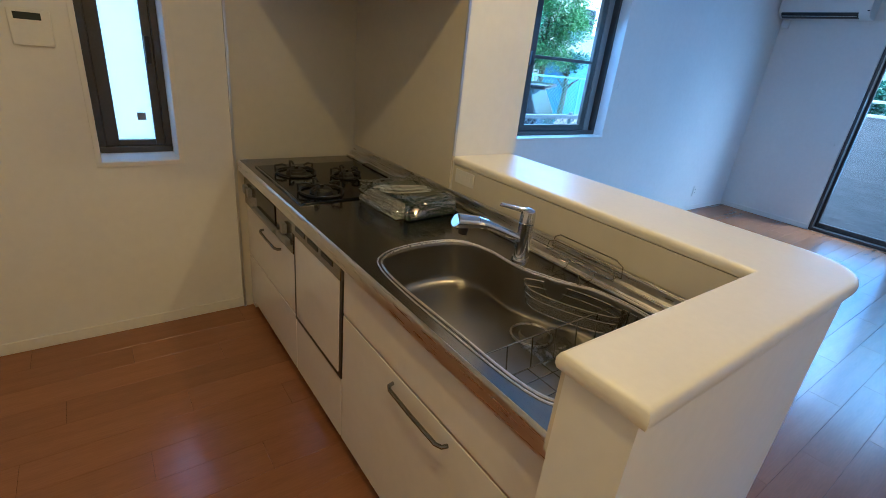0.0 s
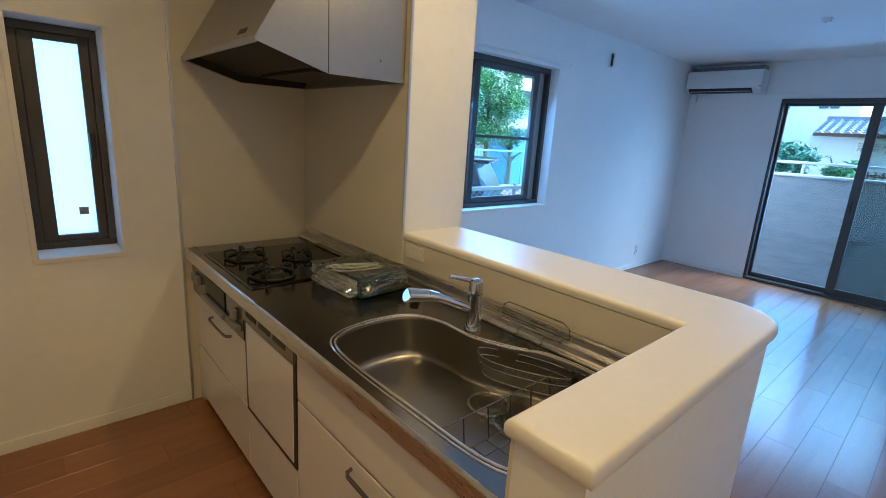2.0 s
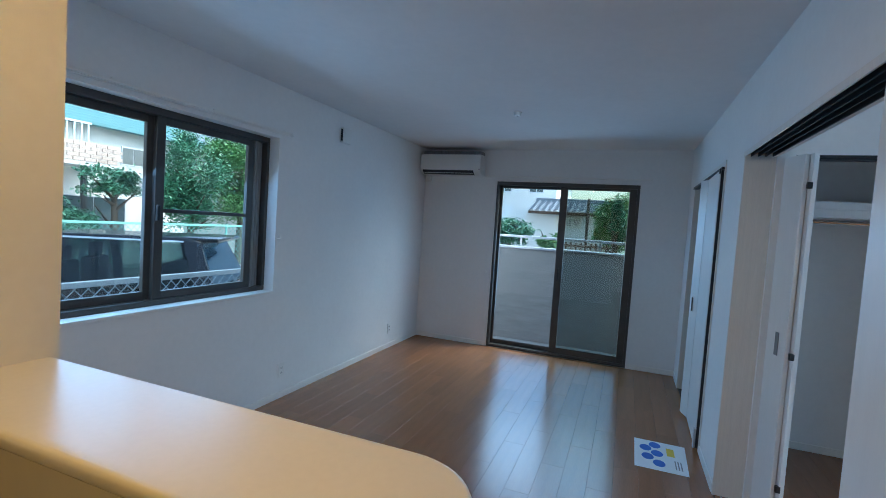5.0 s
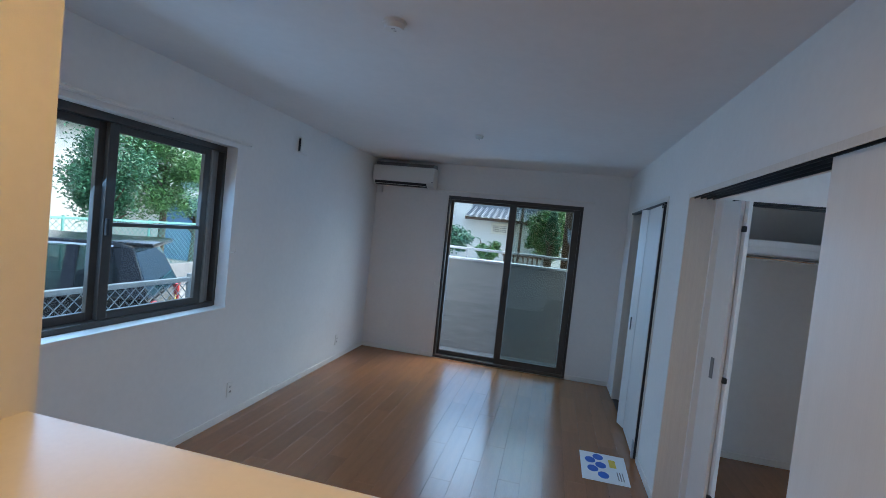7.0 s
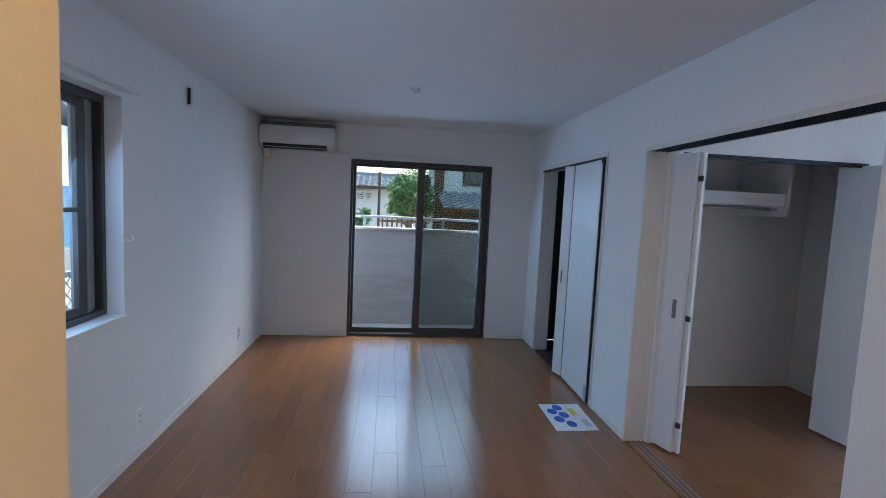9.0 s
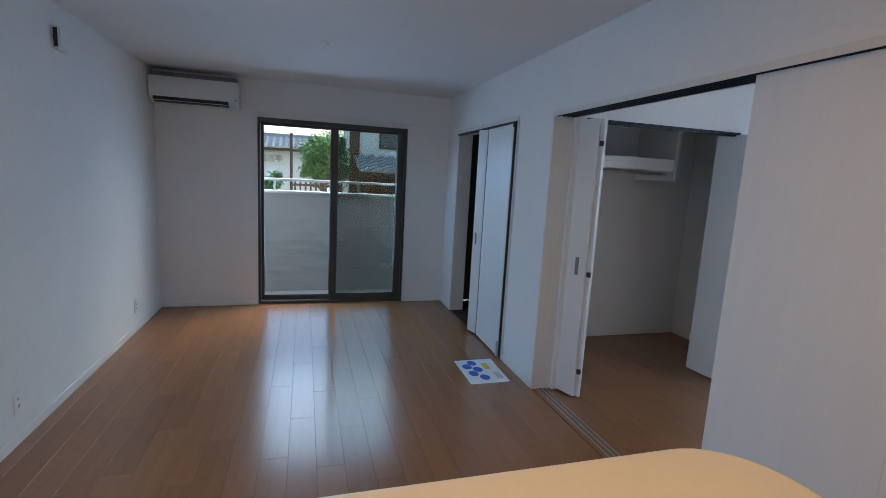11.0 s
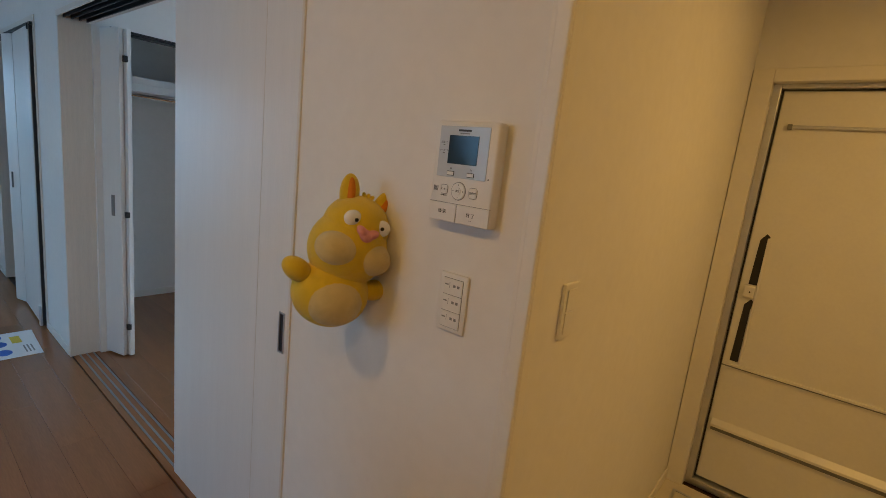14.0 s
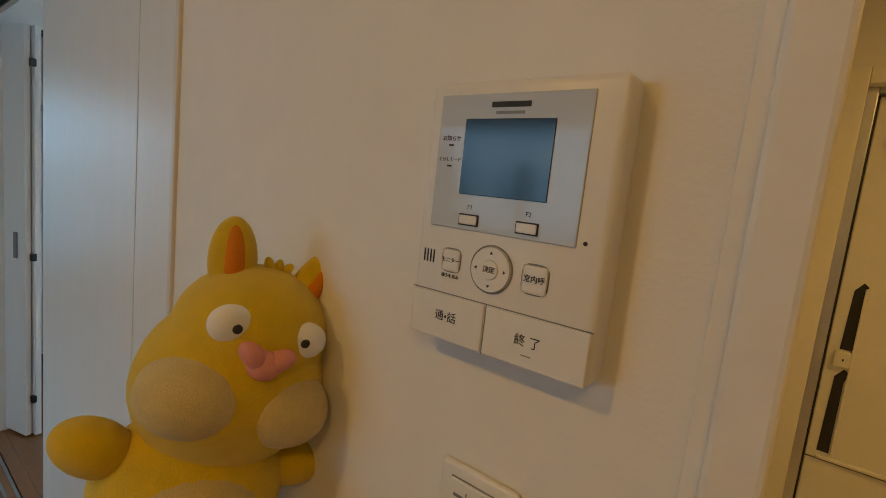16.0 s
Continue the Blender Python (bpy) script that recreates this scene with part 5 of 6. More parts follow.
ip = thing("door_phone", (IX0 + IX1) / 2, YS, IZ0, "white wall door phone with a small dark screen", "door phone")
part("case", cuboid(IX0, IX1, YS, IY, IZ0, IZ1, 0.006, seg=3), M_WHITEPL, ip, smooth=True)
fp = on_face("silver_panel", 0.012, 0.1285, 0.010, 0.1055, -0.001, 0.0012, M_GREYFACE, ip, "pale silver upper panel", 0.0008)
sc = on_face("screen", 0.036, 0.1055, 0.027, 0.080, 0.0012, 0.0020, M_SCREEN, ip, "dark liquid crystal screen", 0.0004)
on_face("brand_bar", 0.056, 0.086, 0.0158, 0.0195, 0.0012, 0.0015, M_INK, fp)
on_face("model_bar", 0.060, 0.082, 0.0220, 0.0240, 0.0012, 0.0015, M_GREYPL, fp)
on_face("status_lamp", 0.0225, 0.0265, 0.0450, 0.0462, 0.0012, 0.0016, M_INK, fp)
on_face("status_lamp", 0.0225, 0.0265, 0.0600, 0.0612, 0.0012, 0.0016, M_INK, fp)
writing("lettering", "お知らせ", 0.0042, face(IX1 - 0.0245, IZ1 - 0.0410, 0.0013), M_INK, fp)
writing("lettering", "くらしモード", 0.0034, face(IX1 - 0.0245, IZ1 - 0.0560, 0.0013), M_INK, fp)
for u, tx in ((0.047, "F1"), (0.094, "F2")):
    on_face("key_frame", u - 0.0085, u + 0.0085, 0.0938, 0.1022, 0.0012, 0.0020, M_DARK, fp, "", 0.0004)
    on_face("key", u - 0.0075, u + 0.0075, 0.0948, 0.1012, 0.0020, 0.0030, M_WHITEPL, fp, "small white key", 0.0008)
    writing("lettering", tx, 0.0046, face(IX1 - u, IZ1 - 0.0890, 0.0013), M_INK, fp)
for k in range(4):
    on_face("speaker_slit", 0.0085 + k * 0.0030, 0.0097 + k * 0.0030, 0.1240, 0.1340, -0.0004, 0.0004, M_DARK, ip)


def round_key(u, v, w, tx, size):
    ob = on_face("button", u - w, u + w, v - w * 1.05, v + w * 1.05, -0.0005, 0.0014, M_WHITEPL, ip, "square soft-edged key", 0.0018)
    bm = pipe([(IX1 - u * IK + (w * IK + 0.0006) * math.copysign(abs(math.cos(a)) ** 0.5, math.cos(a)), IY + 0.0002, IZ1 - v + (w * 1.05 + 0.0006) * math.copysign(abs(math.sin(a)) ** 0.5, math.sin(a))) for a in [k * math.pi / 16 for k in range(32)]], 0.0005, n=5, closed=True)
    part("outline", bm, M_GREYPL, ob)
    writing("lettering", tx, size, face(IX1 - u, IZ1 - v, 0.0016), M_INK, ob)


round_key(0.0350, 0.1295, 0.0078, "モニター", 0.0042)
round_key(0.1040, 0.1305, 0.0090, "室内呼", 0.0052)
writing("lettering", "様子を見る", 0.0032, face(IX1 - 0.0350, IZ1 - 0.1415, 0.0003), M_INK, ip)
UD, VD = 0.0700, 0.1300
dial = part("dial", rod((IX1 - UD, IY - 0.001, IZ1 - VD), (IX1 - UD, IY + 0.0022, IZ1 - VD), 0.0165, n=40, r2=0.0155), M_WHITEPL, ip, "round cursor dial", smooth=True)
part("ring", pipe([(IX1 - UD + 0.0168 * math.cos(a), IY + 0.0004, IZ1 - VD + 0.0168 * math.sin(a)) for a in [k * math.pi / 20 for k in range(40)]], 0.0006, n=5, closed=True), M_GREYPL, dial)
part("centre_key", rod((IX1 - UD, IY + 0.0022, IZ1 - VD), (IX1 - UD, IY + 0.0036, IZ1 - VD), 0.0072, n=28, r2=0.0066), M_WHITEPL, dial, smooth=True)
writing("lettering", "決定", 0.0050, face(IX1 - UD / IK, IZ1 - VD, 0.0038), M_INK, dial)
for k in range(4):
    a = k * math.pi / 2
    o = [(IX1 - UD + 0.0115 * math.cos(a + s) * q, IZ1 - VD + 0.0115 * math.sin(a + s) * q) for s, q in ((0, 1.12), (0.12, 0.95), (-0.12, 0.95))]
    part("arrow", prism(o, "y", IY + 0.0022, IY + 0.0025), M_INK, dial)
on_face("groove", 0.001, 0.147, 0.1545, 0.1553, -0.0004, 0.0003, M_GREYPL, ip)
on_face("groove", 0.0692, 0.0699, 0.1553, 0.1915, -0.0004, 0.0003, M_GREYPL, ip)
on_face("talk_key", 0.002, 0.0688, 0.1556, 0.1905, -0.001, 0.0016, M_WHITEPL, ip, "wide white key", 0.0012)
on_face("end_key", 0.0703, 0.146, 0.1556, 0.1905, -0.001, 0.0016, M_WHITEPL, ip, "wide white key", 0.0012)
writing("lettering", "通•話", 0.0085, face(IX1 - 0.0360, IZ1 - 0.1725, 0.0017), M_INK, ip)
writing("lettering", "終 了", 0.0088, face(IX1 - 0.1050, IZ1 - 0.1725, 0.0017), M_INK, ip)
on_face("talk_mark", 0.1015, 0.1085, 0.1815, 0.1822, 0.0016, 0.0018, M_GREYPL, ip)
part("microphone", rod((IX0 + 0.0140, IY, IZ1 - 0.1020), (IX0 + 0.0140, IY + 0.0004, IZ1 - 0.1020), 0.0014, n=14), M_INK, ip, "tiny black microphone hole")

sw = thing("light_switch", 1.1915, YS, 1.142, "white triple light switch plate", "light switch", "light switches")
part("plate", cuboid(1.1565, 1.2285, YS, YS + 0.007, 1.143, 1.266, 0.004, seg=3), M_WHITEPL, sw, smooth=True)
part("frame_line", cuboid(1.167, 1.216, YS + 0.007, YS + 0.0078, 1.153, 1.256, 0.0003), M_GREYPL, sw)
for k in range(3):
    z = 1.154 + k * 0.0340
    kb = part("rocker", cuboid(1.1677, 1.2153, YS + 0.007, YS + 0.0095, z, z + 0.0330, 0.001), M_WHITEPL, sw, "white rocker key")
    part("mark", cuboid(1.2025, 1.2115, YS + 0.0095, YS + 0.0098, z + 0.019, z + 0.0215), M_GREYPL, kb)
    part("mark", cuboid(1.199, 1.1998, YS + 0.0095, YS + 0.0098, z + 0.014, z + 0.026), M_GREYPL, kb)
    for j in range(2):
        part("text_bar", cuboid(1.1745 + j * 0.010, 1.1805 + j * 0.010, YS + 0.0095, YS + 0.0098, z + 0.0165, z + 0.022), M_GREYPL, kb)
s2 = thing("light_switch", 1.03, -0.634, 1.144, "white light switch plate on the passage wall", "light switch", "light switches")
part("plate", cuboid(1.022, 1.03, -0.669, -0.599, 1.144, 1.266, 0.003), M_WHITEPL, s2)
for k in range(2):
    part("rocker", cuboid(1.0195, 1.022, -0.656, -0.612, 1.156 + k * 0.05, 1.203 + k * 0.05, 0.001), M_WHITEPL, s2, "white rocker key")

# plush toy: one plain shape
toy = bmesh.new()
S = 0.0900


def blob(u, v, w, ru, rv, rw, slot, tilt=0.0):
    """A soft lump: u to its left, v up, w towards its front."""
    b = ball(0, 0, 0, ru * S, rw * S, rv * S, u=24, v=16)
    for f in b.faces:
        f.material_index = slot
    merge(toy, b, Matrix.Translation((u * S, -w * S, v * S)) @ Matrix.Rotation(tilt, 4, "Y"))


blob(0, -1.42, 0, 0.98, 0.86, 0.80, 0)
blob(0, -1.50, 0.30, 0.74, 0.66, 0.62, 1)
blob(0, -0.22, 0, 1.0, 0.98, 0.85, 0)
blob(0, 0.35, 0, 0.84, 0.76, 0.74, 0)
for s in (-1, 1):
    blob(s * 0.44, -0.24, 0.45, 0.54, 0.43, 0.48, 1, s * 0.12)
    blob(s * 0.39, 0.54, 0.56, 0.225, 0.20, 0.13, 4)
    blob(s * 0.35, 0.54, 0.685, 0.048, 0.048, 0.03, 5)
    blob(s * 0.47, 1.05, -0.02, 0.25, 0.48, 0.16, 0, s * 0.30)
    blob(s * 0.47, 1.04, 0.055, 0.12, 0.41, 0.125, 2, s * 0.30)
    blob(s * 1.04, -1.06, 0.10, 0.40, 0.27, 0.28, 0, -s * 0.35)
blob(-0.11, 0.32, 0.74, 0.20, 0.11, 0.15, 3, 0.55)
blob(0.11, 0.32, 0.74, 0.20, 0.11, 0.15, 3, -0.55)
blob(0, 0.26, 0.75, 0.17, 0.15, 0.155, 3)
for k in (-1, 0, 1):
    blob(k * 0.09, 1.10, 0, 0.06, 0.12, 0.06, 0, k * 0.5)
for f in toy.faces:
    f.smooth = True
bmesh.ops.transform(toy, matrix=pose(1.448, -0.390, 1.291, 1.9, 17.4, -108.5), verts=toy.verts)
single("plush_toy", toy, [M_PLUSH, M_CREAM, M_ORANGE, M_PINK, M_PAPER, M_INK], "yellow plush toy with orange ears and a pink nose", "plush toy")

# ---- outdoors ----
GZ = -0.45
g = bmesh.new()
bmesh.ops.create_grid(g, x_segments=40, y_segments=40, size=600)
bmesh.ops.translate(g, verts=g.verts, vec=(0, 0, GZ))
tagged(part("ground", g, M_GROUND), "pale gravel ground", "ground", kind="structure")
# balcony
tagged(part("balcony_floor", cuboid(6.96, 8.1, -1.5, 4.2, -0.40, -0.12), M_STUCCO), "grey balcony floor slab", "balcony", kind="structure")
tagged(part("wall_balcony", merge(cuboid(7.9, 8.05, -1.5, 4.2, -0.6, 1.25), cuboid(6.96, 7.9, 4.06, 4.2, -0.6, 1.25)), M_STUCCO), "pale rough balcony wall", "balcony wall", kind="structure")
bp = bmesh.new()
rp = random.Random(3)
for k in range(260):
    y, z, w = rp.uniform(-0.6, 2.9), rp.uniform(-0.1, 1.2), rp.uniform(0.03, 0.14)
    cuboid(7.889, 7.9002, y, y + w, z, z + rp.uniform(0.006, 0.014), bm=bp)
tagged(part("balcony_wall_relief", bp, M_STUCCO), "raised trowel marks on the balcony wall", "balcony wall", kind="stuff")
rl = thing("balcony_railing", 7.97, 1.3, 1.25, "aluminium rail along the top of the balcony wall", "railing")
part("cap", cuboid(7.87, 8.08, -1.5, 4.2, 1.25, 1.285, 0.006), M_ALU, rl, "flat aluminium cap")
part("top_rail", cuboid(7.94, 8.0, -1.5, 4.2, 1.415, 1.45, 0.008), M_ALU, rl)
for y in (-0.75, 0.5, 1.64, 2.8):
    part("post", cuboid(7.955, 7.985, y - 0.015, y + 0.015, 1.285, 1.415, 0.003), M_ALU, rl)

# near chain-link fence
def chain_fence(x0, x1, y, z0, z1, label, mat, cell, step, wire=0.006):
    ob = thing("chain_link_fence", (x0 + x1) / 2, y, z0, label, "fence")
    k = int((x1 - x0) / step) + 1
    for i in range(k):
        x = x0 + i * step
        part("post", rod((x, y, z0 - 0.05), (x, y, z1 + 0.03), 0.025, n=10), mat, ob, smooth=True)
    part("top_rail", cuboid(x0, x1, y - 0.025, y + 0.025, z1 - 0.045, z1, 0.004), mat, ob)
    bm = bmesh.new()
    h = z1 - 0.05 - z0
    n = int((x1 - x0 + h) / cell)
    for i in range(n):
        for s in (1, -1):
            a = x0 - h + i * cell
            p, q = (a, z0), (a + h, z1 - 0.05)
            t0, t1 = max(0, (x0 - p[0]) / h), min(1, (x1 - p[0]) / h)
            if t1 <= t0:
                continue
            A, B = (p[0] + h * t0, p[1] + h * t0), (p[0] + h * t1, p[1] + h * t1)
            if s < 0:
                A, B = (A[0], z0 + (z1 - 0.05) - A[1]), (B[0], z0 + (z1 - 0.05) - B[1])
            vs = [bm.verts.new((c[0], y + 0.004 * s + dy, c[1] + dz)) for c in (A, B) for dy, dz in ((0, -wire), (wire * 0.8, wire * 0.5), (-wire * 0.8, wire * 0.5))]
            for j in range(3):
                bm.faces.new((vs[j], vs[(j + 1) % 3], vs[3 + (j + 1) % 3], vs[3 + j]))
    tagged(part("mesh", bm, mat, ob, "woven wire mesh"), kind="stuff")
    return ob


chain_fence(1.0, 6.9, 3.95, GZ, 0.925, "grey chain-link fence close to the house", M_FENCE, 0.10, 1.96)
chain_fence(0.0, 20.0, 9.6, 0.1, 1.16, "pale green chain-link fence across the yard", M_GREENF, 0.13, 2.0, 0.008)
tagged(part("retaining_wall", cuboid(0, 20, 9.5, 9.75, GZ, 0.12, 0.01), M_STUCCO), "low concrete kerb under the far fence", "wall", kind="structure")

# parked car, its tail towards the house
cr = new("parked_car")
ORG[cr] = Vector()
tagged(cr, "dark hatchback car parked beyond the fence", "car")


def car_part(name, bm, mat, label="", smooth=True, parent=None):
    return part(name, bm, mat, parent or cr, label, smooth)


def car_half(z):
    return 0.82 * (1 - 0.32 * max(0.0, z - 1.0) / 0.5)


def car_shell(outline, bevel):
    b = prism(outline, "y", -0.82, 0.82)
    for v in b.verts:
        v.co.y = math.copysign(car_half(v.co.z), v.co.y)
    bmesh.ops.bevel(b, geom=b.edges[:], offset=bevel, segments=3, affect="EDGES")
    return b


def car_slab(quad, s, out, depth):
    """A plate on the car's flank, from points along it and up."""
    b = bmesh.new()
    o = [b.verts.new((x, s * (car_half(z) + out), z)) for x, z in quad]
    i2 = [b.verts.new((x, s * (car_half(z) + out - depth), z)) for x, z in quad]
    b.faces.new(o)
    b.faces.new(i2[::-1])
    for j in range(len(quad)):
        b.faces.new((o[j], i2[j], i2[(j + 1) % len(quad)], o[(j + 1) % len(quad)]))
    bmesh.ops.recalc_face_normals(b, faces=b.faces)
    return b


def car_cross(a, c, thick):
    """A pane across the car between two heights, leaning between two stations."""
    b = bmesh.new()
    o = [b.verts.new((x + dx, y * (car_half(z) - 0.05), z)) for dx in (0.0, thick) for (x, z), y in ((a, -1), (a, 1), (c, 1), (c, -1))]
    b.faces.new(o[:4])
    b.faces.new(o[4:][::-1])
    for j in range(4):
        b.faces.new((o[j], o[4 + j], o[4 + (j + 1) % 4], o[(j + 1) % 4]))
    bmesh.ops.recalc_face_normals(b, faces=b.faces)
    return b


car_part("body", car_shell([(-3.95, 0.30), (-3.98, 0.62), (-3.85, 0.80), (-3.0, 0.94), (-2.72, 0.99), (0.05, 0.99), (0.10, 0.62), (0.08, 0.30)], 0.04), M_CARPAINT)
car_part("roof", car_shell([(-2.22, 1.37), (-1.88, 1.47), (-0.35, 1.49), (-0.17, 1.45), (-0.19, 1.42), (-0.36, 1.435), (-1.88, 1.425), (-2.18, 1.345)], 0.008), M_CARPAINT, "dark roof panel")
for s in (-1, 1):
    for quad in (((-2.76, 0.985), (-2.24, 1.37), (-2.12, 1.37), (-2.62, 0.985)), ((-1.64, 0.985), (-1.62, 1.43), (-1.53, 1.43), (-1.53, 0.985)), ((-0.74, 0.985), (-0.76, 1.43), (-0.66, 1.43), (-0.62, 0.985)), ((-0.17, 0.985), (-0.36, 1.43), (-0.18, 1.43), (0.04, 0.985))):
        car_part("pillar", car_slab(quad, s, 0.002, 0.04), M_CARPAINT, "", False)
    for quad in (((-2.62, 0.985), (-2.12, 1.37), (-1.62, 1.425), (-1.64, 0.985)), ((-1.53, 0.985), (-1.53, 1.425), (-0.76, 1.425), (-0.74, 0.985)), ((-0.62, 0.985), (-0.66, 1.425), (-0.36, 1.425), (-0.17, 0.985))):
        car_part("side_window", car_slab(quad, s, -0.010, 0.006), M_CARPANE, "tinted side window", False)
    car_part("drip_rail", car_slab(((-2.2, 1.37), (-1.88, 1.43), (-0.36, 1.44), (-0.36, 1.455), (-1.88, 1.447), (-2.2, 1.385)), s, 0.012, 0.012), M_ALU, "bright roof drip rail", False)
    car_part("belt_moulding", car_slab(((-2.7, 0.975), (-2.7, 0.992), (0.02, 0.992), (0.02, 0.975)), s, 0.008, 0.01), M_TYRE, "black belt moulding", False)
    car_part("tail_lamp", cuboid(0.02, 0.10, s * 0.70 - 0.09, s * 0.70 + 0.09, 0.62, 0.95, 0.02), M_RED, "red tail lamp")
    car_part("mirror", cuboid(-2.62, -2.5, s * 0.93 - 0.09, s * 0.93 + 0.09, 0.96, 1.08, 0.03), M_CARPAINT, "door mirror")
    car_part("front_seat", merge(cuboid(-1.75, -1.60, s * 0.36 - 0.22, s * 0.36 + 0.22, 0.9, 1.18, 0.04), cuboid(-1.72, -1.63, s * 0.36 - 0.11, s * 0.36 + 0.11, 1.17, 1.34, 0.03)), M_SEAT, "dark cloth seat")
    for wx in (-3.2, -0.62):
        w = car_part("wheel", rod((wx, s * 0.62, 0.31), (wx, s * 0.825, 0.31), 0.31, n=28), M_TYRE)
        car_part("rim", rod((wx, s * 0.80, 0.31), (wx, s * 0.832, 0.31), 0.20, n=20), M_ALU, "alloy rim", True, w)
car_part("rear_seat", cuboid(-0.78, -0.64, -0.58, 0.58, 0.9, 1.16, 0.04), M_SEAT, "dark cloth bench")
car_part("windscreen", car_cross((-2.70, 0.985), (-2.20, 1.36), 0.006), M_CARPANE, "clear windscreen", False)
car_part("rear_window", car_cross((0.035, 0.985), (-0.18, 1.43), 0.008), M_REARPANE, "glossy rear window", False)
car_part("spoiler", cuboid(-0.40, 0.00, -0.56, 0.56, 1.445, 1.495, 0.02), M_CARPAINT, "black roof spoiler")
car_part("rear_bumper", cuboid(0.02, 0.15, -0.78, 0.78, 0.30, 0.55, 0.03), M_CARPAINT)
car_part("number_plate", cuboid(0.10, 0.125, -0.17, 0.17, 0.64, 0.80, 0.004), M_PAPER, "white blank plate")
car_part("beginner_mark", prism([(0.30, 0.62), (0.36, 0.68), (0.42, 0.62), (0.42, 0.80), (0.36, 0.86), (0.30, 0.80)], "x", 0.102, 0.11), M_YEL, "yellow and green sticker")
cr.matrix_world = Matrix.Translation((5.54, 4.88, GZ)) @ Matrix.Rotation(math.atan2(-0.83, 0.55), 4, "Z") @ Matrix.Diagonal((1, 1, 1.10, 1))


# trees
def tree(x, y, h, rx, ry, rz, zc, n, seed, leaf_size, mat, label, base=GZ):
    rn = random.Random(seed)
    ob = thing("tree", x, y, base, label, "tree", "garden trees")
    bm = bmesh.new()
    top = Vector((x, y, zc + rz * 0.3))
    pts = [Vector((x, y, base)), Vector((x + 0.05, y, base + (zc - base) * 0.5)), top]
    for p, q, r0, r1 in ((pts[0], pts[1], 0.12, 0.09), (pts[1], pts[2], 0.09, 0.04)):
        rod(p, q, r0, bm, 10, r1)
    for k in range(9):
        a = rn.uniform(0, 6.28)
        s = pts[1].lerp(top, rn.uniform(0.0, 0.8))
        e = Vector((x + rx * 0.75 * math.cos(a), y + ry * 0.75 * math.sin(a), s.z + rn.uniform(0.1, 0.7)))
        rod(s, e, 0.045, bm, 7, 0.012)
    part("trunk", bm, M_BARK, ob, smooth=True)
    clumps = []
    for k in range(26):
        d = Vector((rn.gauss(0, 1), rn.gauss(0, 1), rn.gauss(0, 1))).normalized() * rn.uniform(0.45, 1.0)
        clumps.append((Vector((x + d.x * rx, y + d.y * ry, zc + d.z * rz)), rn.uniform(0.22, 0.42)))
    verts, faces = [], []
    for k in range(n):
        c, r = clumps[rn.randrange(len(clumps))]
        p = c + Vector((rn.gauss(0, 1) * r * rx * 0.55, rn.gauss(0, 1) * r * ry * 0.55, rn.gauss(0, 1) * r * rz * 0.55))
        a = Vector((rn.uniform(-1, 1), rn.uniform(-1, 1), rn.uniform(-0.6, 0.6))).normalized() * leaf_size * rn.uniform(0.6, 1.3)
        b = a.cross(Vector((rn.uniform(-1, 1), rn.uniform(-1, 1), 1))).normalized() * leaf_size * 0.45
        i = len(verts)
        o = ORG[ob]
        verts += [p - a - o, p + b - o, p + a + Vector((0, 0, -0.2 * leaf_size)) - o, p - b - o]
        faces.append((i, i + 1, i + 2, i + 3))
    me = bpy.data.meshes.new("crown")
    me.from_pydata(verts, [], faces)
    me.materials.append(mat)
    cw = new("crown", me)
    cw.parent = ob
    return ob


tree(10.35, 11.3, 4.2, 0.85, 0.9, 1.15, 2.25, 13000, 1, 0.055, M_LEAF2, "bushy dark green garden tree behind the fence")
tree(12.3, 11.5, 4.4, 1.35, 1.2, 1.35, 2.65, 20000, 2, 0.055, M_LEAF, "broad light green garden tree behind the fence")
tree(8.9, 12.2, 2.6, 0.75, 0.6, 0.35, 2.05, 2600, 3, 0.06, M_LEAF2, "small dark pruned garden pine")
tree(13.7, 11.6, 2.2, 0.7, 0.6, 0.36, 1.62, 2600, 4, 0.06, M_LEAF2, "layered garden pine beside the house")
tree(8.1, 12.6, 1.9, 0.75, 0.6, 0.45, 0.95, 3000, 9, 0.06, M_LEAF2, "round clipped dark green shrub")
tree(14.2, 3.30, 2.1, 0.6, 0.55, 0.36, 1.45, 5000, 5, 0.055, M_LEAF2, "dense green shrub beyond the balcony")
tree(20.0, 0.55, 3.6, 0.8, 0.75, 1.05, 1.95, 12000, 6, 0.07, M_LEAF, "green garden tree beyond the balcony")
tree(14.5, 2.2, 1.7, 0.5, 0.36, 0.24, 1.25, 2600, 7, 0.085, M_LEAF, "broad-leaved low green shrub")
tree(13.0, 0.42, 2.6, 0.30, 0.22, 0.50, 1.85, 3600, 8, 0.05, M_LEAF2, "slim dark green tree beside the timber house")


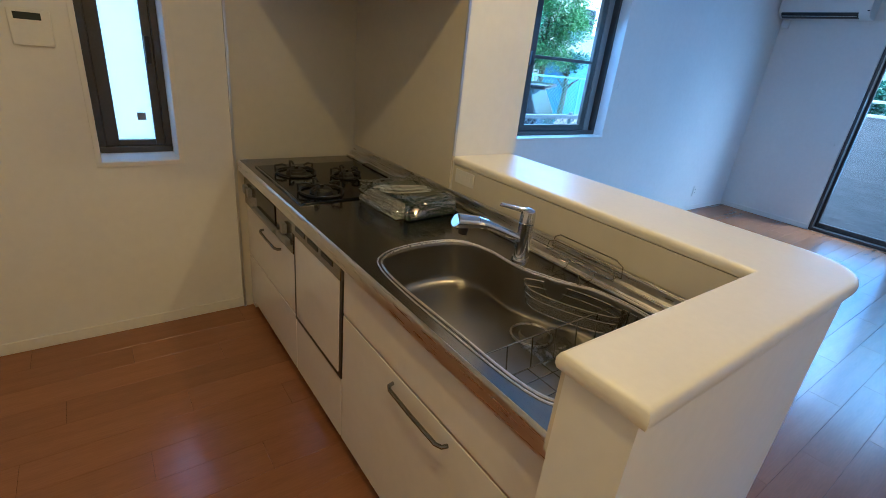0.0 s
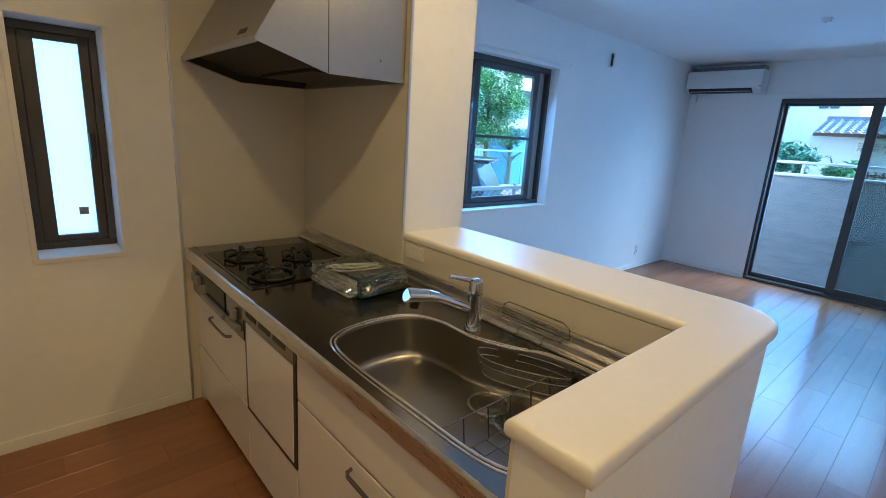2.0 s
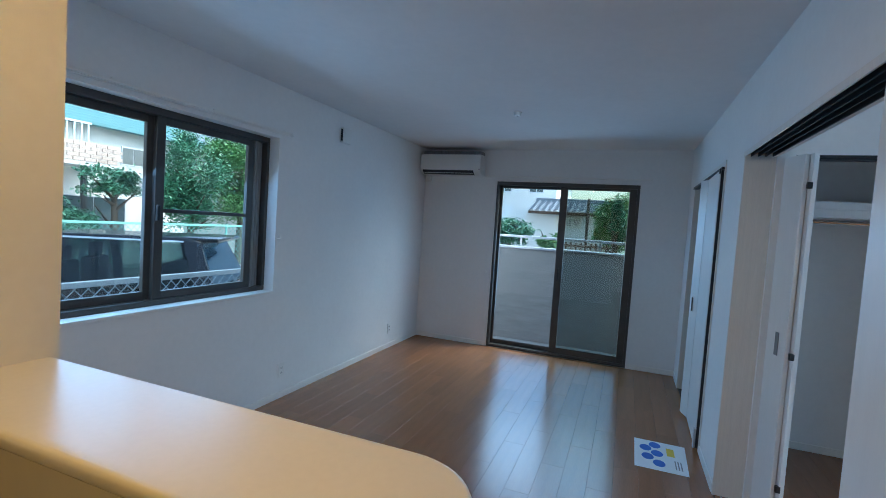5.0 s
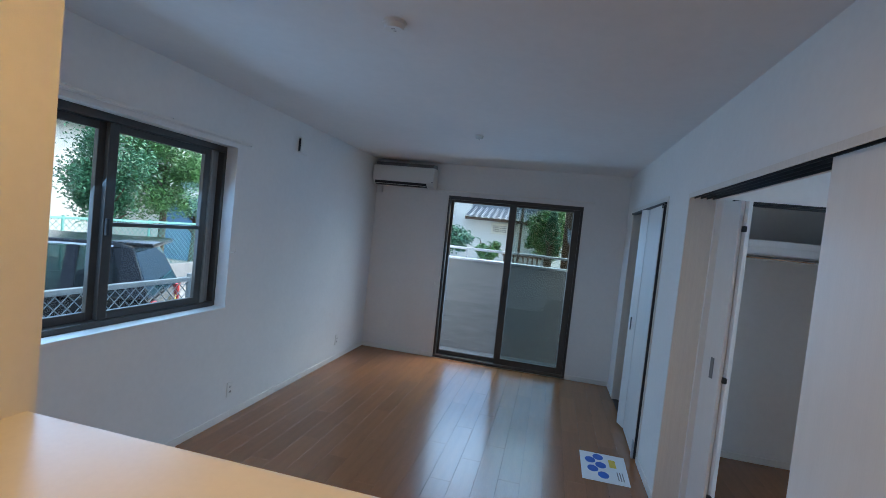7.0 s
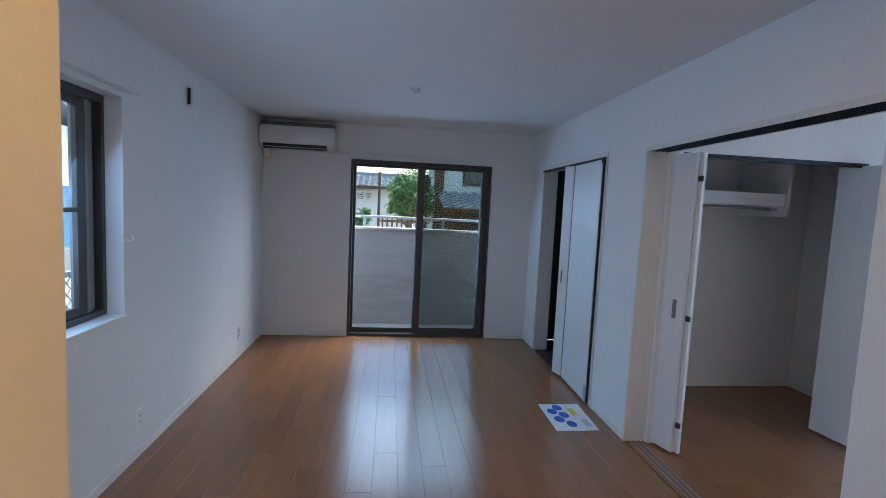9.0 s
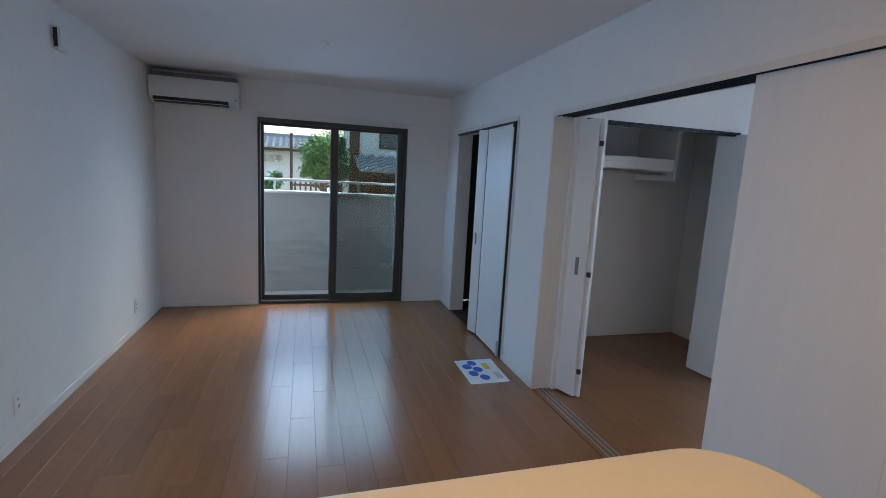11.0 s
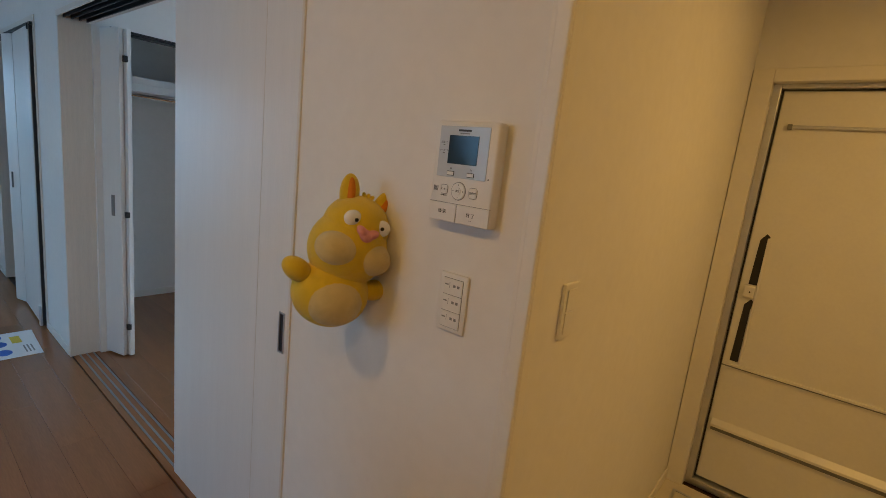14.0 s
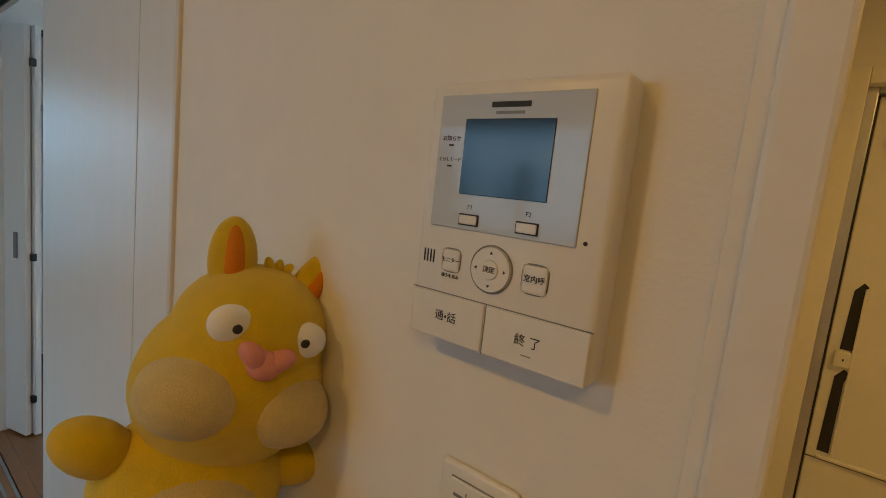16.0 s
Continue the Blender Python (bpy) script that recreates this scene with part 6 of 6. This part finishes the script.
# tiled roof: rows of curved tiles
def tile_roof(parent, x0, z0, x1, z1, y0, y1, pitch=0.27, rows=9, name="roof"):
    n = int((y1 - y0) / pitch * 8)
    verts, faces = [], []
    per = n + 1
    for r in range(rows):
        for e, lift in ((0, 0.035), (1, 0.0)):
            f = (r + e) / rows
            for i in range(per):
                y = y0 + (y1 - y0) * i / n
                w = 0.035 * math.sin(2 * math.pi * (y - y0) / pitch) + 0.012 * math.sin(4 * math.pi * (y - y0) / pitch)
                verts.append((x0 + (x1 - x0) * f, y, z0 + (z1 - z0) * f + w + lift))
    for k in range(2 * rows - 1):
        for i in range(n):
            a = k * per + i
            faces.append((a, a + 1, a + per + 1, a + per))
    o = ORG[parent]
    me = bpy.data.meshes.new(name)
    me.from_pydata([(v[0] - o.x, v[1] - o.y, v[2] - o.z) for v in verts], [], faces)
    me.materials.append(M_TILE)
    ob = new(name, me)
    ob.parent = parent
    ORG[ob] = o
    return ob


def house_window(parent, x, y0, y1, z0, z1, mat=M_CARGLASS, fm=M_WOODDK):
    w = part("window", cuboid(x - 0.04, x + 0.02, y0, y1, z0, z1, 0.005), fm, parent)
    n = 2
    for k in range(n):
        a, b = y0 + 0.04 + (y1 - y0 - 0.04) * k / n, y0 + (y1 - y0 - 0.04) * (k + 1) / n
        part("pane", cuboid(x - 0.05, x - 0.04, a, b, z0 + 0.05, z1 - 0.05), mat, w)


h1 = thing("house", 24, 2.4, GZ, "cream plaster house with a grey tiled roof", "house", "neighbour houses")
part("wall", cuboid(22.6, 27, 0.4, 4.6, GZ, 2.5), M_HOUSE, h1)
tile_roof(h1, 22.0, 2.42, 23.8, 2.98, 0.1, 4.4, rows=8)
part("ridge", cuboid(23.75, 23.95, 0.1, 4.4, 2.95, 3.12, 0.03), M_TILE, h1, "rounded ridge tiles")
part("eave_board", cuboid(22.1, 22.2, 0.1, 4.4, 2.30, 2.42, 0.01), M_WOODDK, h1)
part("downpipe", rod((22.05, 1.80, GZ), (22.05, 1.80, 3.05), 0.06, n=10), M_BARK, h1, "brown rainwater pipe")
sb = part("sign_board", cuboid(22.5, 22.58, 2.08, 3.20, 1.74, 2.24, 0.01), M_SIGN, h1, "cream sign board with black letters")
writing("lettering", "活活亭", 0.33, Matrix(((0, 0, -1, 22.49), (-1, 0, 0, 2.64), (0, 1, 0, 1.96), (0, 0, 0, 1))), M_INK, sb)
h2 = thing("house", 15, -1.6, GZ, "white plaster house with dark timber frame and low tiled roof", "house", "neighbour houses")
part("wall", cuboid(14.2, 19, -5.0, -0.10, GZ, 4.2), M_HOUSE, h2)
tile_roof(h2, 12.8, 1.62, 14.2, 2.06, -3.8, 0.02, rows=6)
part("corner_post", cuboid(14.1, 14.3, -0.16, 0.10, GZ, 4.2, 0.01), M_WOODDK, h2, "dark timber corner post")
part("beam", cuboid(12.95, 13.05, -3.7, 0.05, 1.50, 1.60, 0.01), M_WOODDK, h2)
for y in (-0.05, -1.2, -2.4):
    part("post", cuboid(12.95, 13.05, y - 0.05, y + 0.05, GZ, 1.50, 0.005), M_WOODDK, h2)
house_window(h2, 14.2, -1.9, -0.70, 2.25, 3.2)
part("shoji", cuboid(14.14, 14.2, -3.0, 0.0, 0.2, 1.5), M_WOODDK, h2, "dark timber entrance screen")
gt = thing("wooden_gate", 11.9, 0.95, GZ, "low reddish timber lattice gate", "gate")
for k in range(9):
    part("slat", cuboid(12.0, 12.03, 0.55 + k * 0.11, 0.59 + k * 0.11, GZ, 1.32), M_WOODDK, gt)
for z in (1.0, 1.22):
    part("rail", cuboid(11.98, 12.0, 0.5, 1.5, z, z + 0.05), M_WOODDK, gt)
h3 = thing("apartment_building", 30, 7, GZ, "white apartment block with small windows", "building", "neighbour houses")
part("wall", cuboid(27, 34, 3.9, 14, GZ, 9.0), M_HOUSE, h3)
part("roof", cuboid(26.8, 34.2, 3.7, 14.2, 9.0, 9.3, 0.02), M_TILE, h3)
for y in (4.6, 6.4, 8.4, 10.4, 12.4):
    for z in (0.6, 3.6, 6.4):
        house_window(h3, 27, y, y + 0.8, z, z + 1.0, M_CARGLASS, M_ALU)
# north side: house beyond the trees
h4 = thing("house", 11, 16, GZ, "two-storey house with pale walls and a teal roof", "house", "neighbour houses")
part("wall", cuboid(4.0, 13.6, 15.4, 20, GZ, 3.9), M_HOUSE, h4)
rfb = bmesh.new()
for k in range(16):
    f = k / 16
    cuboid(3.6, 14.0, 14.8 + f * 4, 15.1 + f * 4, 3.75 + f * 1.9, 3.86 + f * 1.9, 0.01, rfb)
part("roof", rfb, material("teal_roof", (0.10, 0.24, 0.26), 0.5, noise_scale=3, noise_amt=0.2), h4)
bal = part("balcony", cuboid(6.4, 10.4, 14.2, 15.4, 2.50, 2.60, 0.01), M_HOUSE, h4)
bx_mesh = bpy.data.meshes.new("brick")
_bm = cuboid(0, 0.28, 0, 0.03, 0, 0.095, 0.004, seg=1)
_bm.to_mesh(bx_mesh)
_bm.free()
bx_mesh.materials.append(M_BRICKF)
part("parapet", cuboid(6.4, 10.4, 14.22, 14.32, 2.60, 3.15), M_HOUSE, h4)
for r in range(5):
    for k in range(13):
        b = new("brick", bx_mesh)
        b.parent = bal
        b.location = Vector((6.42 + k * 0.30 + (0.15 if r % 2 else 0), 14.19, 2.62 + r * 0.105)) - ORG[h4]
for x in (6.6, 9.5):
    part("post", cuboid(x - 0.06, x + 0.06, 14.3, 14.42, GZ, 2.50, 0.01), M_DARK, h4)
bars = thing("balcony_bars", 8.2, 14.25, 3.15, "white upright bars on the house balcony", "railing")
for k in range(20):
    part("bar", cuboid(6.1 + k * 0.18, 6.13 + k * 0.18, 14.25, 14.28, 3.15, 3.65), M_PAPER, bars)
part("rail", cuboid(6.05, 9.6, 14.24, 14.29, 3.65, 3.70), M_PAPER, bars)


def win_y(parent, x0, x1, y, z0, z1):
    w = part("window", cuboid(x0, x1, y - 0.04, y, z0, z1, 0.005), M_ALU, parent)
    for k in range(2):
        d = (x1 - x0 - 0.06) / 2
        part("pane", cuboid(x0 + 0.03 + k * d, x0 + 0.01 + (k + 1) * d, y - 0.05, y - 0.04, z0 + 0.04, z1 - 0.04), M_CARGLASS, w)


win_y(h4, 11.2, 12.0, 15.4, 2.75, 3.35)
win_y(h4, 9.4, 11.4, 15.4, 0.1, 1.7)
win_y(h4, 5.2, 7.4, 15.4, 0.0, 1.8)
h5 = thing("house", 19, 16, GZ, "white house with a grey gable and a blue lean-to", "house", "neighbour houses")
part("wall", cuboid(15.6, 23, 14.5, 20, GZ, 4.2), M_HOUSE, h5)
part("roof", prism([(15.2, 4.1), (19.3, 6.0), (23.4, 4.1), (23.4, 3.95), (19.3, 5.85), (15.2, 3.95)], "y", 14.0, 20.4), M_TILE, h5)
part("lean_to", cuboid(15.4, 20.0, 13.0, 14.5, GZ, 1.75, 0.01), M_BLUEROOF, h5, "blue painted lean-to")
part("lean_to_roof", cuboid(15.2, 20.2, 12.8, 14.5, 1.78, 1.86, 0.01), M_PAPER, h5)
part("canopy", cuboid(15.4, 19.0, 13.6, 14.5, 2.55, 2.65, 0.01), M_TILE, h5)
win_y(h5, 16.6, 18.2, 14.5, 2.8, 3.7)

# ---- floor planks ----
PW, PL = 0.15, 0.909
cache = {}


def plank_mesh(l, w):
    key = (round(l, 3), round(w, 3))
    if key not in cache:
        c = 0.0008
        me = bpy.data.meshes.new("plank")
        v = [(s * (l / 2 - e), t * (w / 2 - e), z) for z, e in ((-0.010, 0.0003), (-0.0008, 0.0003), (0.0, 0.0003 + c)) for s, t in ((-1, -1), (1, -1), (1, 1), (-1, 1))]
        f = [(8, 9, 10, 11)] + [(a + j, a + (j + 1) % 4, a + 4 + (j + 1) % 4, a + 4 + j) for a in (0, 4) for j in range(4)]
        me.from_pydata(v, [], f)
        me.materials.append(M_PLANK)
        cache[key] = me
    return cache[key]


def lay(x0, x1, y0, y1):
    j0, j1 = int(math.floor((y0 - 1.32) / PW)), int(math.ceil((y1 - 1.32) / PW))
    for j in range(j0, j1):
        a, b = max(1.32 + j * PW, y0), min(1.32 + (j + 1) * PW, y1)
        if b - a < 0.01:
            continue
        off = [0.0, 0.61, 0.25, 0.78, 0.42][j % 5]
        i0 = int(math.floor((x0 - off) / PL))
        for i in range(i0, int(math.ceil((x1 - off) / PL))):
            p, q = max(off + i * PL, x0), min(off + (i + 1) * PL, x1)
            if q - p < 0.02:
                continue
            ob = new("plank", plank_mesh(q - p, b - a))
            ob.parent = floor_living
            ob.location = ((p + q) / 2, (a + b) / 2, 0.0)


lay(-1.1, XF, -0.455, 2.752)
lay(1.27, CXB, -2.72, -0.58)
